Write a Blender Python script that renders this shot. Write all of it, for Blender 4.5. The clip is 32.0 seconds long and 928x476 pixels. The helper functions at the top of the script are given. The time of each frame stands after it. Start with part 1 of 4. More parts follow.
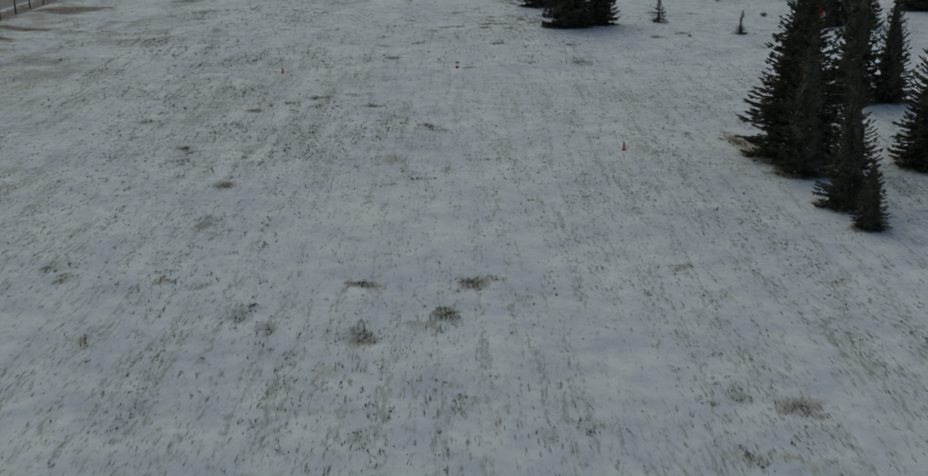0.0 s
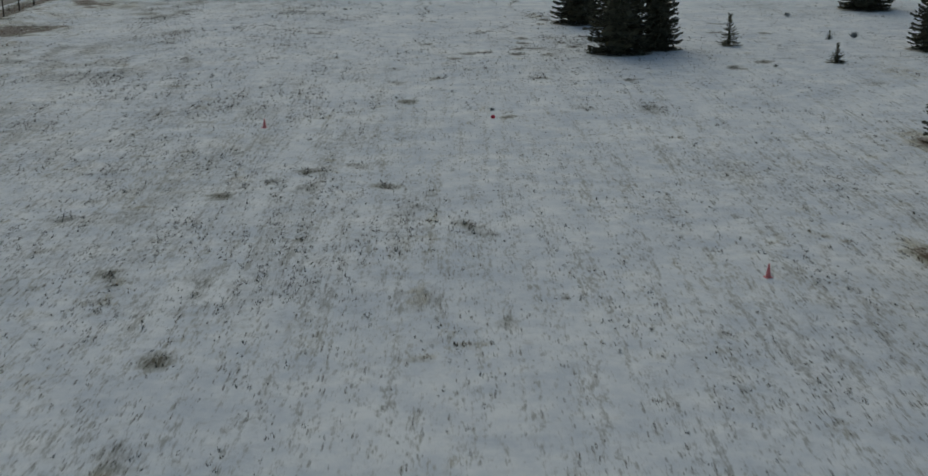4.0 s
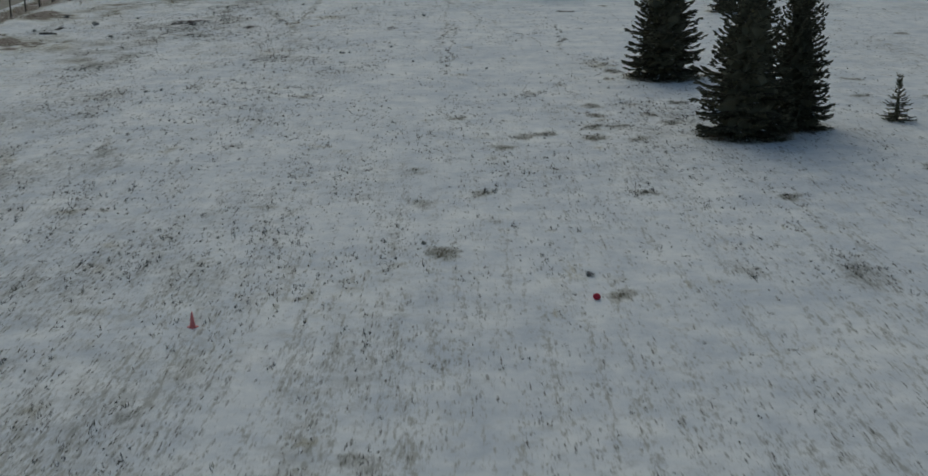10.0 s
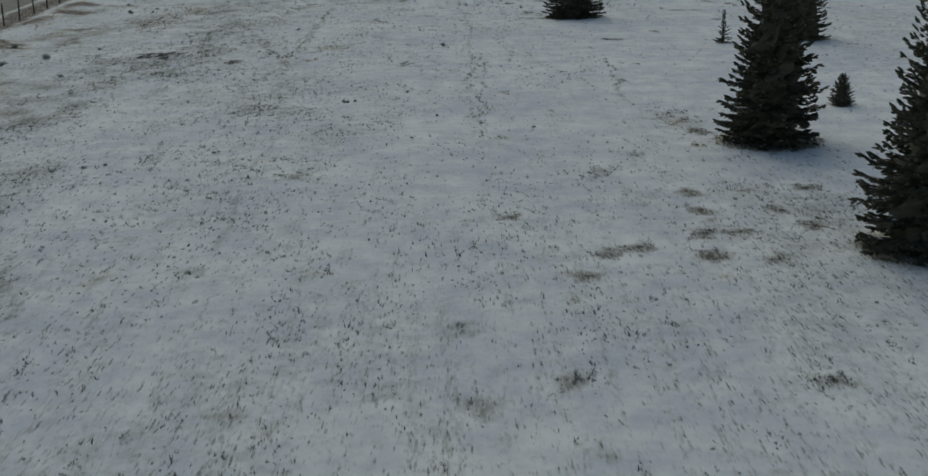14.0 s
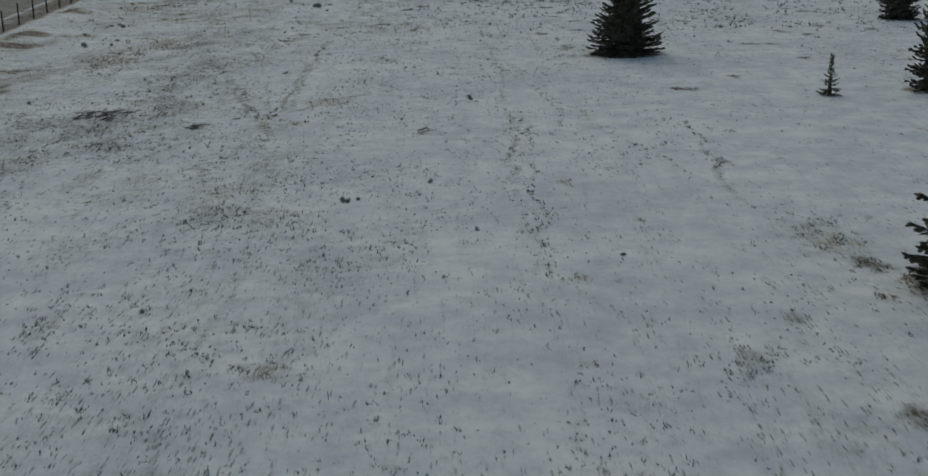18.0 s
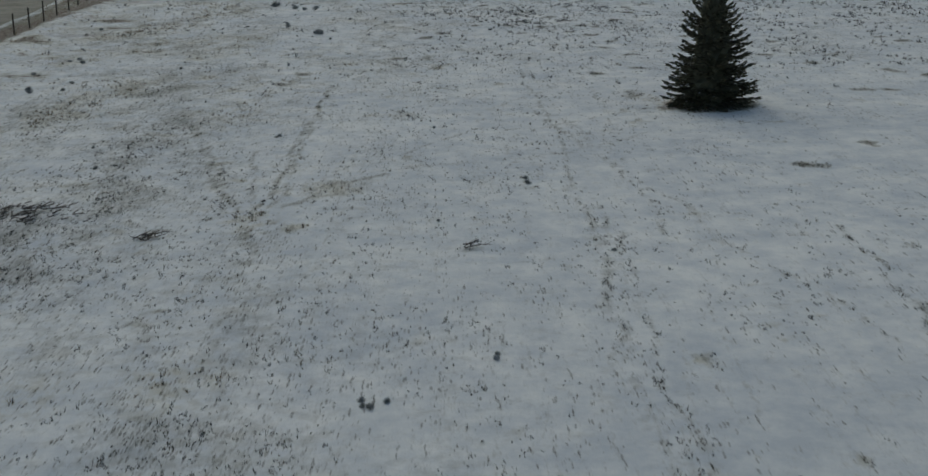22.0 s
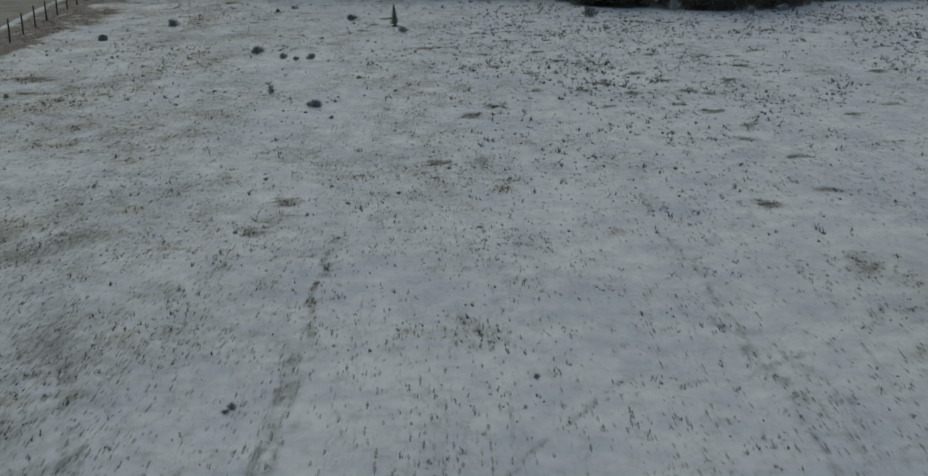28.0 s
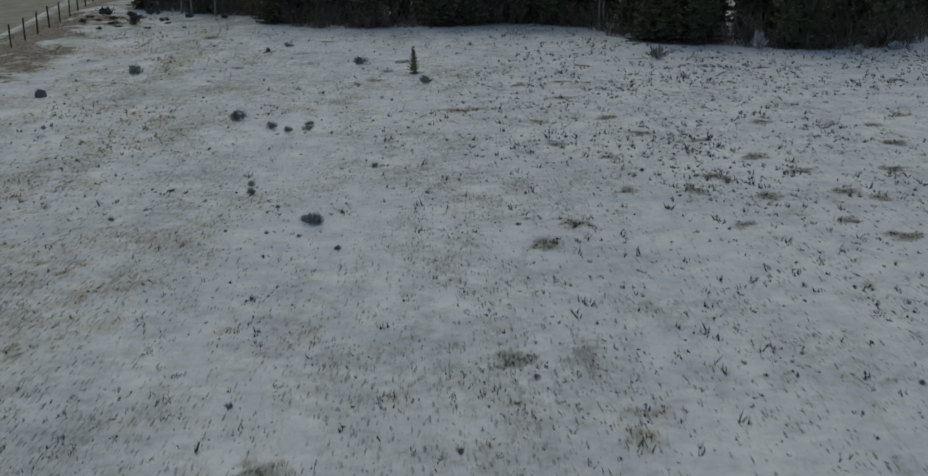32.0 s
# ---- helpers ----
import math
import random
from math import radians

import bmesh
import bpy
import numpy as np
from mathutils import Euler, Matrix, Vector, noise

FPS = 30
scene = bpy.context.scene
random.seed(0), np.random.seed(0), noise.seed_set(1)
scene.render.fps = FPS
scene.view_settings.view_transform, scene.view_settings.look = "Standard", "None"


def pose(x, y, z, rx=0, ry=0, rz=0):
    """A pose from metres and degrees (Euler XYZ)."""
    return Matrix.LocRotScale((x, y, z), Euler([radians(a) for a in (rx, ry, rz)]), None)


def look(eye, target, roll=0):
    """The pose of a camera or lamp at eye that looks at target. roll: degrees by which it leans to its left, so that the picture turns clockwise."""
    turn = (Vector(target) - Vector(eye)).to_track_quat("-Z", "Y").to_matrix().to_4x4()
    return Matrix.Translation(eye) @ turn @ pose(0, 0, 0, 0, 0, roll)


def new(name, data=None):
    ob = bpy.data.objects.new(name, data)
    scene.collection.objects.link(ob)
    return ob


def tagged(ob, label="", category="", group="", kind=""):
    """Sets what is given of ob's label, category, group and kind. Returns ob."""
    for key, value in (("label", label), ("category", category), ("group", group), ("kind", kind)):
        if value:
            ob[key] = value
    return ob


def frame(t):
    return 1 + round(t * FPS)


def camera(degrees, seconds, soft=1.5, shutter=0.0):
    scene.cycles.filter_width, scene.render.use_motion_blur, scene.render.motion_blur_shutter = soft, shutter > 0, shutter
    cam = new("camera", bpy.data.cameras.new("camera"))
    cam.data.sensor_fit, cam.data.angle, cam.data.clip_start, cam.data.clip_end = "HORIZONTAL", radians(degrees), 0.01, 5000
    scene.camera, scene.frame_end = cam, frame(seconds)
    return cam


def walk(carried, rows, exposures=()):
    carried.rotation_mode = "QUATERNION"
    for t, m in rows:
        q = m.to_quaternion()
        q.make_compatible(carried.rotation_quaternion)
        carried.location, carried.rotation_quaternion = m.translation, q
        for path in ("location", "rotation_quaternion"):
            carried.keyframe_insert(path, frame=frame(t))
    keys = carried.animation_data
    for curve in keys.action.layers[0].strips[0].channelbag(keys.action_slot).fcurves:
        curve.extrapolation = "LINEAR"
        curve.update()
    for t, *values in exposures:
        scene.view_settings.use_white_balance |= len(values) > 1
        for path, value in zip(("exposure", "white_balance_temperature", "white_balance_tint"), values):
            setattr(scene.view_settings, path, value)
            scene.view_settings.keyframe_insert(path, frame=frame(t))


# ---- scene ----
cam = camera(41.5, 32.0, shutter=0.5)
STOPS, KELVIN, TINT = -0.71, 6400, -4
ROWS = [
    (0, 0.00, 0.00, 17.00, -0.073, -16.652, 0.23),
    (0.5, -0.24, 3.64, 16.93, -0.086, -16.699, 0.24),
    (1, -0.52, 7.28, 16.86, -0.098, -16.738, 0.23),
    (1.5, -0.85, 10.79, 16.83, -0.116, -16.772, 0.24),
    (2, -1.21, 14.14, 16.77, -0.129, -16.792, 0.26),
    (2.5, -1.59, 17.39, 16.74, -0.141, -16.845, 0.29),
    (3, -1.96, 20.62, 16.73, -0.147, -16.878, 0.34),
    (3.5, -2.32, 23.89, 16.74, -0.141, -16.898, 0.38),
    (5.5, -3.41, 36.54, 16.68, -0.129, -16.978, 0.47),
    (6, -3.61, 39.68, 16.65, -0.129, -16.971, 0.48),
    (6.5, -3.80, 42.80, 16.63, -0.135, -16.971, 0.48),
    (7, -3.99, 45.94, 16.60, -0.141, -16.971, 0.45),
    (7.5, -4.22, 49.16, 16.57, -0.141, -16.984, 0.44),
    (8, -4.47, 52.41, 16.52, -0.129, -16.971, 0.47),
    (8.5, -4.80, 55.66, 16.42, -0.141, -16.931, 0.46),
    (9, -5.12, 58.87, 16.38, -0.147, -16.918, 0.47),
    (9.5, -5.43, 62.03, 16.35, -0.135, -16.898, 0.51),
    (10, -5.78, 65.19, 16.37, -0.147, -16.865, 0.55),
    (10.5, -6.10, 68.29, 16.37, -0.153, -16.845, 0.55),
    (11, -6.40, 71.38, 16.34, -0.159, -16.825, 0.57),
    (11.5, -6.75, 74.46, 16.31, -0.159, -16.838, 0.58),
    (12, -7.13, 77.49, 16.28, -0.177, -16.812, 0.60),
    (12.5, -7.49, 80.46, 16.28, -0.165, -16.832, 0.68),
    (13, -7.82, 83.45, 16.28, -0.177, -16.845, 0.67),
    (13.5, -8.09, 86.63, 16.29, -0.165, -16.838, 0.70),
    (14, -8.34, 89.97, 16.29, -0.165, -16.838, 0.67),
    (14.5, -8.63, 93.32, 16.34, -0.184, -16.838, 0.67),
    (16.5, -9.85, 106.62, 16.31, -0.214, -16.712, 0.64),
    (17, -10.18, 110.04, 16.35, -0.214, -16.765, 0.66),
    (17.5, -10.49, 113.53, 16.35, -0.208, -16.765, 0.64),
    (18, -10.78, 116.99, 16.40, -0.214, -16.765, 0.67),
    (18.5, -11.12, 120.40, 16.45, -0.208, -16.772, 0.66),
    (19, -11.49, 123.69, 16.47, -0.208, -16.772, 0.69),
    (19.5, -11.88, 126.87, 16.50, -0.202, -16.792, 0.70),
    (20, -12.27, 130.03, 16.51, -0.214, -16.785, 0.73),
    (20.5, -12.63, 133.06, 16.51, -0.208, -16.778, 0.75),
    (21, -12.95, 136.12, 16.48, -0.214, -16.785, 0.76),
    (21.5, -13.28, 139.09, 16.47, -0.208, -16.765, 0.72),
    (22, -13.67, 142.12, 16.47, -0.208, -16.732, 0.75),
    (22.5, -14.02, 145.15, 16.47, -0.202, -16.752, 0.78),
    (23, -14.42, 148.33, 16.50, -0.208, -16.778, 0.77),
    (23.5, -14.82, 151.63, 16.52, -0.220, -16.778, 0.80),
    (24, -15.18, 154.98, 16.52, -0.214, -16.758, 0.83),
    (24.5, -15.50, 158.45, 16.55, -0.220, -16.758, 0.82),
    (25, -15.76, 161.93, 16.54, -0.214, -16.745, 0.79),
    (25.5, -16.09, 165.44, 16.58, -0.226, -16.758, 0.75),
    (27.5, -17.67, 180.19, 16.60, -0.251, -16.785, 0.79),
    (28, -17.99, 183.96, 16.60, -0.239, -16.792, 0.81),
    (28.5, -18.31, 187.77, 16.60, -0.245, -16.792, 0.78),
    (29, -18.65, 191.52, 16.63, -0.245, -16.778, 0.78),
    (29.5, -19.05, 195.37, 16.65, -0.251, -16.732, 0.81),
    (30, -19.47, 199.19, 16.71, -0.251, -16.712, 0.83),
    (30.5, -19.91, 202.87, 16.74, -0.263, -16.699, 0.84),
    (31, -20.37, 206.53, 16.74, -0.269, -16.659, 0.88),
    (31.5, -20.81, 210.10, 16.77, -0.275, -16.632, 0.91),
    (32, -21.22, 213.67, 16.78, -0.275, -16.612, 0.96),
]
walk(cam, [(t, pose(x, y, z, 90 + pitch, roll, yaw)) for t, x, y, z, yaw, pitch, roll in ROWS],
     exposures=[(t, STOPS + d, KELVIN, TINT) for t, d in ((0.0, -0.08), (4.0, -0.04), (9.0, -0.01), (14.0, -0.05), (18.5, -0.08), (24.0, -0.02), (32.0, 0.0))])

from mathutils import noise as mu_noise

# ---- sky, sun, exposure ----
world = bpy.data.worlds.new("overcast_dusk")
scene.world = world
world.use_nodes = True
wn, wl = world.node_tree.nodes, world.node_tree.links
sky = wn.new("ShaderNodeTexSky")
sky.sky_type, sky.sun_disc = "NISHITA", False
SUN_EL, SUN_AZ = 42.0, -14.0          # degrees above the horizon, degrees clockwise from +y
sky.sun_elevation, sky.sun_rotation = radians(SUN_EL), radians(SUN_AZ)
sky.air_density, sky.dust_density, sky.ozone_density = 1.0, 3.0, 1.0
wl.new(sky.outputs["Color"], wn["Background"].inputs["Color"])
wn["Background"].inputs["Strength"].default_value = 0.10
sun_data = bpy.data.lights.new("sun", "SUN")
sun_data.energy, sun_data.angle, sun_data.color = 0.55, radians(56), (1.0, 0.95, 0.88)
sun = new("sun", sun_data)
sun.matrix_basis = look((60 * math.sin(radians(SUN_AZ)), 120 + 60 * math.cos(radians(SUN_AZ)), 60 * math.tan(radians(SUN_EL))), (0, 120, 0))


# ---- numbers of the place ----
PATCHES, ELK_STANDINS, TRAILS, SHRUBS = [], [], [], []
PATCHES += [(-36.7, 100.3, 2.1, 5.2, 1), (-58.4, 160.3, 2.5, 6.1, 2), (-53.2, 162.2, 3.7, 8.4, 1), (-36.3, 107.3, 0.6, 1.5, 0), (-32.9, 107.2, 0.5, 1.1, 0), (17.7, 78.4, 0.8, 2.3, 1), (-18.5, 52.2, 0.5, 1.7, 0), (-11.4, 49.7, 0.6, 1, 0), (-8.9, 46, 0.7, 1.4, 0), (-7.7, 44.3, 0.6, 0.7, 0), (-5, 40.5, 0.9, 1, 1), (-4.4, 44.3, 0.7, 1.9, 0), (-2.7, 36.7, 0.6, 0.7, 0), (0.1, 37.2, 0.6, 0.9, 0), (1, 36.3, 0.4, 1.1, 1), (-3.4, 34.8, 0.4, 1.1, 0), (2.6, 34.9, 0.6, 0.6, 0), (-1.5, 44.9, 0.7, 0.8, 0)]
PATCHES += [(2.3, 47.6, 0.6, 0.9, 0)]
PATCHES += [(9.3, 38.3, 0.6, 0.8, 0), (9.8, 45.8, 0.6, 1.4, 0), (10.8, 48.2, 0.5, 0.8, 1), (16.7, 50.7, 0.3, 0.5, 0), (16.5, 48.9, 0.3, 0.3, 0), (-4.5, 74.5, 0.7, 1.7, 0), (-0.8, 70.5, 0.5, 1.5, 0), (-12.9, 59.3, 0.9, 1.7, 0), (9.4, 51.8, 0.8, 1.1, 0), (7.3, 40.4, 0.3, 0.4, 0), (-4.5, 73.7, 0.9, 1.8, 0), (-0.8, 70.2, 0.6, 1.4, 0), (-13.3, 58.6, 0.5, 0.4, 1), (-12, 57.4, 0.6, 0.8, 0), (-13.1, 92.9, 0.7, 1, 0), (-11.2, 91.7, 1.1, 2, 0), (-18.1, 87.9, 0.5, 1.1, 0), (-5.3, 86.9, 1.2, 2, 0)]
PATCHES += [(-1.4, 82.9, 0.6, 0.9, 0)]
PATCHES += [(-13.8, 76.2, 0.6, 1.9, 0), (-22.3, 85.3, 1, 1.4, 0), (5, 72.2, 0.4, 0.6, 0), (7.2, 69.3, 0.5, 0.5, 0), (26.5, 102.5, 1.2, 3.3, 2), (34, 129.6, 2.5, 5.5, 1), (17.8, 78.7, 0.9, 2.5, 2), (30.3, 124.1, 1.5, 2.3, 0), (10.8, 113.7, 1.3, 2.5, 0)]
PATCHES += [(-13.2, 92.9, 0.5, 0.8, 0), (-10.8, 91.5, 0.7, 1.3, 0), (-15.4, 93.8, 0.4, 1.5, 0), (-18.1, 88.1, 0.4, 1, 0), (-19.3, 89.3, 0.3, 0.9, 0), (-8.4, 97.1, 1.2, 1, 0), (-4.6, 89.6, 0.5, 0.6, 0), (-4.2, 85.5, 0.5, 0.9, 1), (-5.9, 86.3, 0.7, 0.9, 0), (-1.9, 83.2, 0.8, 0.8, 0), (-5.6, 73.9, 0.3, 0.6, 0), (-4.6, 74.3, 0.3, 1.2, 1), (-3.6, 72.1, 0.3, 0.6, 0), (-8, 72.6, 0.3, 0.4, 0), (4.9, 71.9, 0.5, 0.5, 0), (1.4, 73.6, 0.3, 0.4, 0), (-13.6, 75.8, 0.5, 1.5, 0), (-13.7, 73.6, 0.6, 1.8, 0)]
PATCHES += [(-22.1, 89.3, 0.7, 0.9, 0)]
PATCHES += [(11.1, 85.5, 0.2, 0.5, 0)]
PATCHES += [(-15.7, 95.9, 0.3, 0.8, 1), (-16.7, 97.1, 0.3, 0.4, 0), (-15.1, 93.6, 0.3, 0.7, 1), (-13.3, 92.7, 0.5, 1, 0), (-14.9, 91.6, 0.4, 0.4, 0), (-10.8, 91.7, 0.6, 1.4, 0), (-9.7, 94.8, 0.4, 0.6, 1), (-9.1, 97.4, 0.6, 1, 0), (-7.8, 98.1, 0.5, 0.8, 0), (-8.4, 92.4, 0.2, 0.5, 0), (-0.8, 114.2, 0.6, 1, 1), (-16.5, 100.3, 0.4, 0.9, 0), (6.2, 114, 0.7, 1.3, 0), (-9.6, 102.6, 0.6, 0.6, 0), (-49, 185.6, 4.6, 6.7, 1), (-20.2, 139.2, 0.8, 0.8, 0)]
PATCHES += [(-8.7, 132.3, 1.1, 1, 0), (-7.8, 125.4, 1, 1.1, 0), (-11.1, 126.4, 0.7, 0.6, 0), (-4.4, 122, 0.4, 0.8, 0), (-14.6, 138.7, 1, 1.2, 1), (-20.1, 138.9, 0.4, 0.4, 0), (-18, 136.2, 0.3, 0.4, 0), (-18.1, 124.3, 0.9, 0.6, 0), (-4, 135.4, 0.5, 0.9, 0), (2.4, 138.1, 0.4, 0.7, 1), (8.1, 141.6, 0.4, 0.7, 0), (2.1, 150.6, 0.7, 1.1, 1), (-4.9, 141.3, 0.6, 1.1, 1), (-0.7, 115.1, 0.4, 0.8, 1), (-1.2, 155.7, 0.5, 1.6, 0), (-24.3, 200.7, 1.7, 2.1, 1), (-45.1, 185.6, 1.6, 3.2, 1), (-24, 180.6, 1.4, 1.8, 1)]
PATCHES += [(-27.5, 137.3, 0.9, 2.5, 0)]
PATCHES += [(-28.5, 196.9, 0.7, 0.7, 0), (-23.7, 179.4, 1.1, 1.6, 1), (6.6, 170.1, 1.4, 2.5, 1), (1.8, 160.4, 0.4, 0.9, 0), (-0.7, 156.3, 0.4, 1.1, 0), (2, 150.8, 0.7, 0.9, 1), (0.4, 149.7, 0.5, 0.6, 0), (-3, 146.8, 0.5, 0.6, 0), (-5.6, 145.5, 0.5, 0.6, 0), (-4.8, 142.2, 0.4, 1.2, 1), (6.2, 162.4, 0.8, 1, 1), (-27.5, 156.9, 0.4, 0.8, 0), (-23.8, 180.1, 1.2, 1.3, 1), (-28.1, 179.3, 1.2, 1.6, 1), (-0.6, 156.7, 0.5, 1.3, 0), (1.7, 160.5, 0.4, 1.1, 0), (4, 186.6, 0.3, 1.3, 0)]
PATCHES += [(5.8, 171, 1.5, 3.7, 0)]
PATCHES += [(-25.3, 162.3, 0.6, 0.7, 1), (-5.5, 181.8, 0.4, 0.4, 1), (-24, 200, 1, 2.7, 1), (-20.5, 206.4, 2.5, 2.6, 0)]
PATCHES += [(-28.5, 197.2, 0.6, 0.8, 1), (-23.7, 200.1, 0.7, 2.1, 1), (-21.5, 206.1, 1.8, 1.6, 1), (-35.8, 202.4, 2.0, 1.5, 0), (-13.5, 195.6, 0.6, 0.5, 0), (-5.3, 182, 0.4, 0.7, 0), (-26.4, 186, 0.5, 0.3, 0), (-22.4, 180.6, 0.4, 0.4, 1), (-15.9, 247.9, 1, 1.2, 0), (-58.7, 269.1, 1.6, 4, 2)]
PATCHES += [(0.5, 231.3, 1, 2.8, 1), (0.9, 228.7, 0.7, 1.3, 2), (-23.3, 250.9, 1.3, 1.6, 1), (-15.7, 247.6, 0.7, 1, 0), (-52.7, 278.5, 1.7, 2.1, 0), (-23.7, 230, 0.5, 1.7, 1), (-17.7, 226.1, 1.4, 1.7, 0), (-30.6, 226.7, 1.4, 1.2, 0), (-28.4, 197.8, 0.6, 0.9, 1), (-24.1, 201.8, 0.5, 1.7, 1), (-21.2, 207.3, 1.1, 0.9, 0)]
PATCHES += [(-16, 248.1, 0.7, 1, 0), (-29.9, 228.8, 0.7, 1.1, 1), (-37.6, 257.1, 1.6, 3.2, 1), (-18.2, 227.8, 0.6, 1.4, 0), (-6.9, 251.8, 0.8, 0.5, 0), (-14.1, 260.2, 1.1, 0.8, 0), (-0.7, 233.9, 0.9, 2.4, 0), (12, 285, 2, 2.3, 0), (-15.8, 248.3, 0.8, 1, 1), (-23.3, 251.5, 1.1, 0.9, 1), (-25.5, 234.5, 0.4, 0.6, 1), (-28.6, 234.6, 0.4, 0.9, 0), (-38.2, 256, 1.2, 2.2, 0), (-6, 251.6, 0.4, 0.4, 0), (-16.8, 254.9, 1.1, 2, 0)]
PATCHES += [(-23.2, 251.2, 0.9, 0.9, 1), (-29.4, 249.6, 0.9, 0.7, 1), (-16, 248.2, 0.8, 1.1, 0), (-16.6, 253.5, 0.9, 0.7, 0), (-28.4, 262.7, 0.3, 0.6, 0), (-32.2, 249.5, 0.6, 0.5, 1), (-12.7, 260.7, 0.5, 0.6, 0), (-38, 256.1, 0.5, 1.4, 2), (-49.6, 349.9, 1.7, 4.3, 1), (-6.1, 251.7, 0.5, 0.4, 0), (-15.1, 256.5, 0.3, 0.6, 0)]
# Spots of lying elk; each gets an added dark oval in the elk's place.
ELK_STANDINS += [(-4.5, 49.7), (-3.7, 43.4), (-0.7, 45.9), (0.6, 49.9), (11.1, 37.1), (-13.6, 67.2), (-17.8, 76.8), (-15.5, 89.9), (-11.4, 95.5), (-7, 92.1), (-2.4, 84.3), (-6.5, 117.2), (0.4, 111.4), (3.8, 127), (11, 125.9)]
ELK_STANDINS += [(-6.7, 116.6), (-4.7, 127.5), (3.7, 127.2), (-3.3, 138.2), (-2, 141.5), (-0.7, 142.4), (-6.2, 147.2), (3.5, 151.6), (3.4, 148.3), (2.7, 144.1), (2.5, 141), (4.4, 144.5), (7.2, 148.3), (8.1, 145.5), (5.3, 140.3), (9.7, 152.3), (6.7, 167.4)]
ELK_STANDINS += [(20.8, 132.1), (24, 135.4), (23.4, 153.8), (24.9, 161.4), (28.3, 153), (38.4, 188.4), (6.7, 167)]
ELK_STANDINS += [(-28.1, 240.1), (-27.2, 245.7), (-19.5, 254.5), (-17.4, 268.7), (-15.4, 272.1), (-0.1, 259.5), (1.2, 264.1), (1.5, 254.3), (1.4, 246.7), (-2.6, 244.4), (12.8, 270.9), (16.5, 284.9), (9.1, 267.4), (21.8, 299.5), (18.3, 310.2)]
ELK_STANDINS += [(-27.3, 246.3), (-17.4, 269.1), (-15.5, 272.4), (-19.6, 254.7), (-41.6, 325.5), (-38.9, 339.9), (-35.3, 342.2), (-28.6, 318.4), (-27.9, 322.9), (-26.5, 327.7), (-20.1, 303.8), (-16, 298.2), (-16.4, 314.6), (-12.9, 315.7), (-13.5, 308.1), (-10.5, 324), (-10.9, 299.4), (-4.5, 327.7), (-9.4, 294.1), (-15.2, 290.7), (-12.3, 286.7), (-12.4, 278.7), (-6, 291.4), (-6.9, 281.4), (-8.5, 278.4), (-3.5, 286.8), (-0.4, 297.2), (5.4, 321.2), (-1.7, 282.8), (-4.9, 276.9), (-7.4, 271.7), (-0.5, 277.9), (0.9, 276.2), (-2.2, 272), (-0.4, 269.2), (6, 289.5), (3.8, 283.1), (6.9, 295.5), (9.6, 298.4), (14.2, 313.1)]
ELK_STANDINS += [(6.3, 210.6), (11.2, 216.1), (19.8, 225.7), (16.9, 234.8), (18.9, 234.6), (22, 243.1), (24.1, 240.8), (27.4, 247.9), (16.6, 248), (13.7, 253.1), (31.7, 244.4), (29, 261), (16.5, 261.8), (27.8, 264.6)]
PATCHES += [(-63.6, 311.4, 2.3, 6.2, 2), (-61.4, 297, 2, 2.6, 0), (-54.6, 287.3, 2.2, 1.8, 2), (-52.9, 279.2, 1.4, 1.6, 0), (-58.6, 270.6, 0.5, 3.2, 2), (-52.3, 258.2, 1.6, 2, 0), (-44.7, 260.9, 1.7, 2.1, 1), (-38.2, 256.9, 1.2, 2.5, 1), (-34.9, 244.6, 1, 1.1, 1), (-44.4, 281.5, 1.3, 4.2, 1), (-63.4, 309.9, 1.5, 3.6, 2), (-65.1, 321.1, 1.6, 4.2, 2), (-62.4, 303.5, 1.1, 3.2, 2), (-62.5, 332.4, 2.8, 9.9, 2), (-62.1, 338.3, 2.4, 6.1, 2), (-66.9, 350, 5.9, 3.5, 2), (-59, 295, 1.4, 1.3, 0), (-54.2, 286.2, 1.9, 1.7, 0)]
PATCHES += [(-52.6, 278.6, 1.4, 1.4, 0), (-60.3, 311.8, 2.1, 2.1, 0), (-43.7, 292.5, 1.9, 1.9, 1), (-49.6, 346.1, 1.7, 4, 0), (-66.5, 349.9, 3.5, 5.9, 2), (-63.5, 335.9, 2.7, 5.8, 2), (-61.6, 326.8, 3, 3.8, 2), (-63.9, 350.9, 2.2, 3.6, 2), (-65.6, 366.6, 3.6, 4.5, 2), (-65.4, 373.8, 2.1, 3.9, 0), (-51.5, 351.4, 1.2, 3.9, 1), (-48.6, 346.9, 0.8, 2.7, 1), (-73, 364.5, 1.9, 3.6, 2), (-58.8, 359.5, 2.6, 3.8, 0)]
PATCHES += [(-48.8, 297.5, 1.5, 0.9, 1), (-45.3, 295.1, 1.8, 0.9, 1), (-41.7, 293.4, 1.8, 1, 1), (-38.1, 289.2, 1.4, 0.9, 1), (-41, 295.7, 1.5, 0.9, 1), (-36.6, 295.7, 1.3, 0.9, 1), (-45, 289.8, 1, 0.8, 1), (-21.7, 303.2, 1.6, 1.3, 2), (-28, 299.3, 1.1, 1, 1), (-43.5, 291.5, 2.4, 1.5, 1), (-39, 289.8, 1.9, 1.5, 1), (-42.7, 281.8, 1.3, 2, 1)]
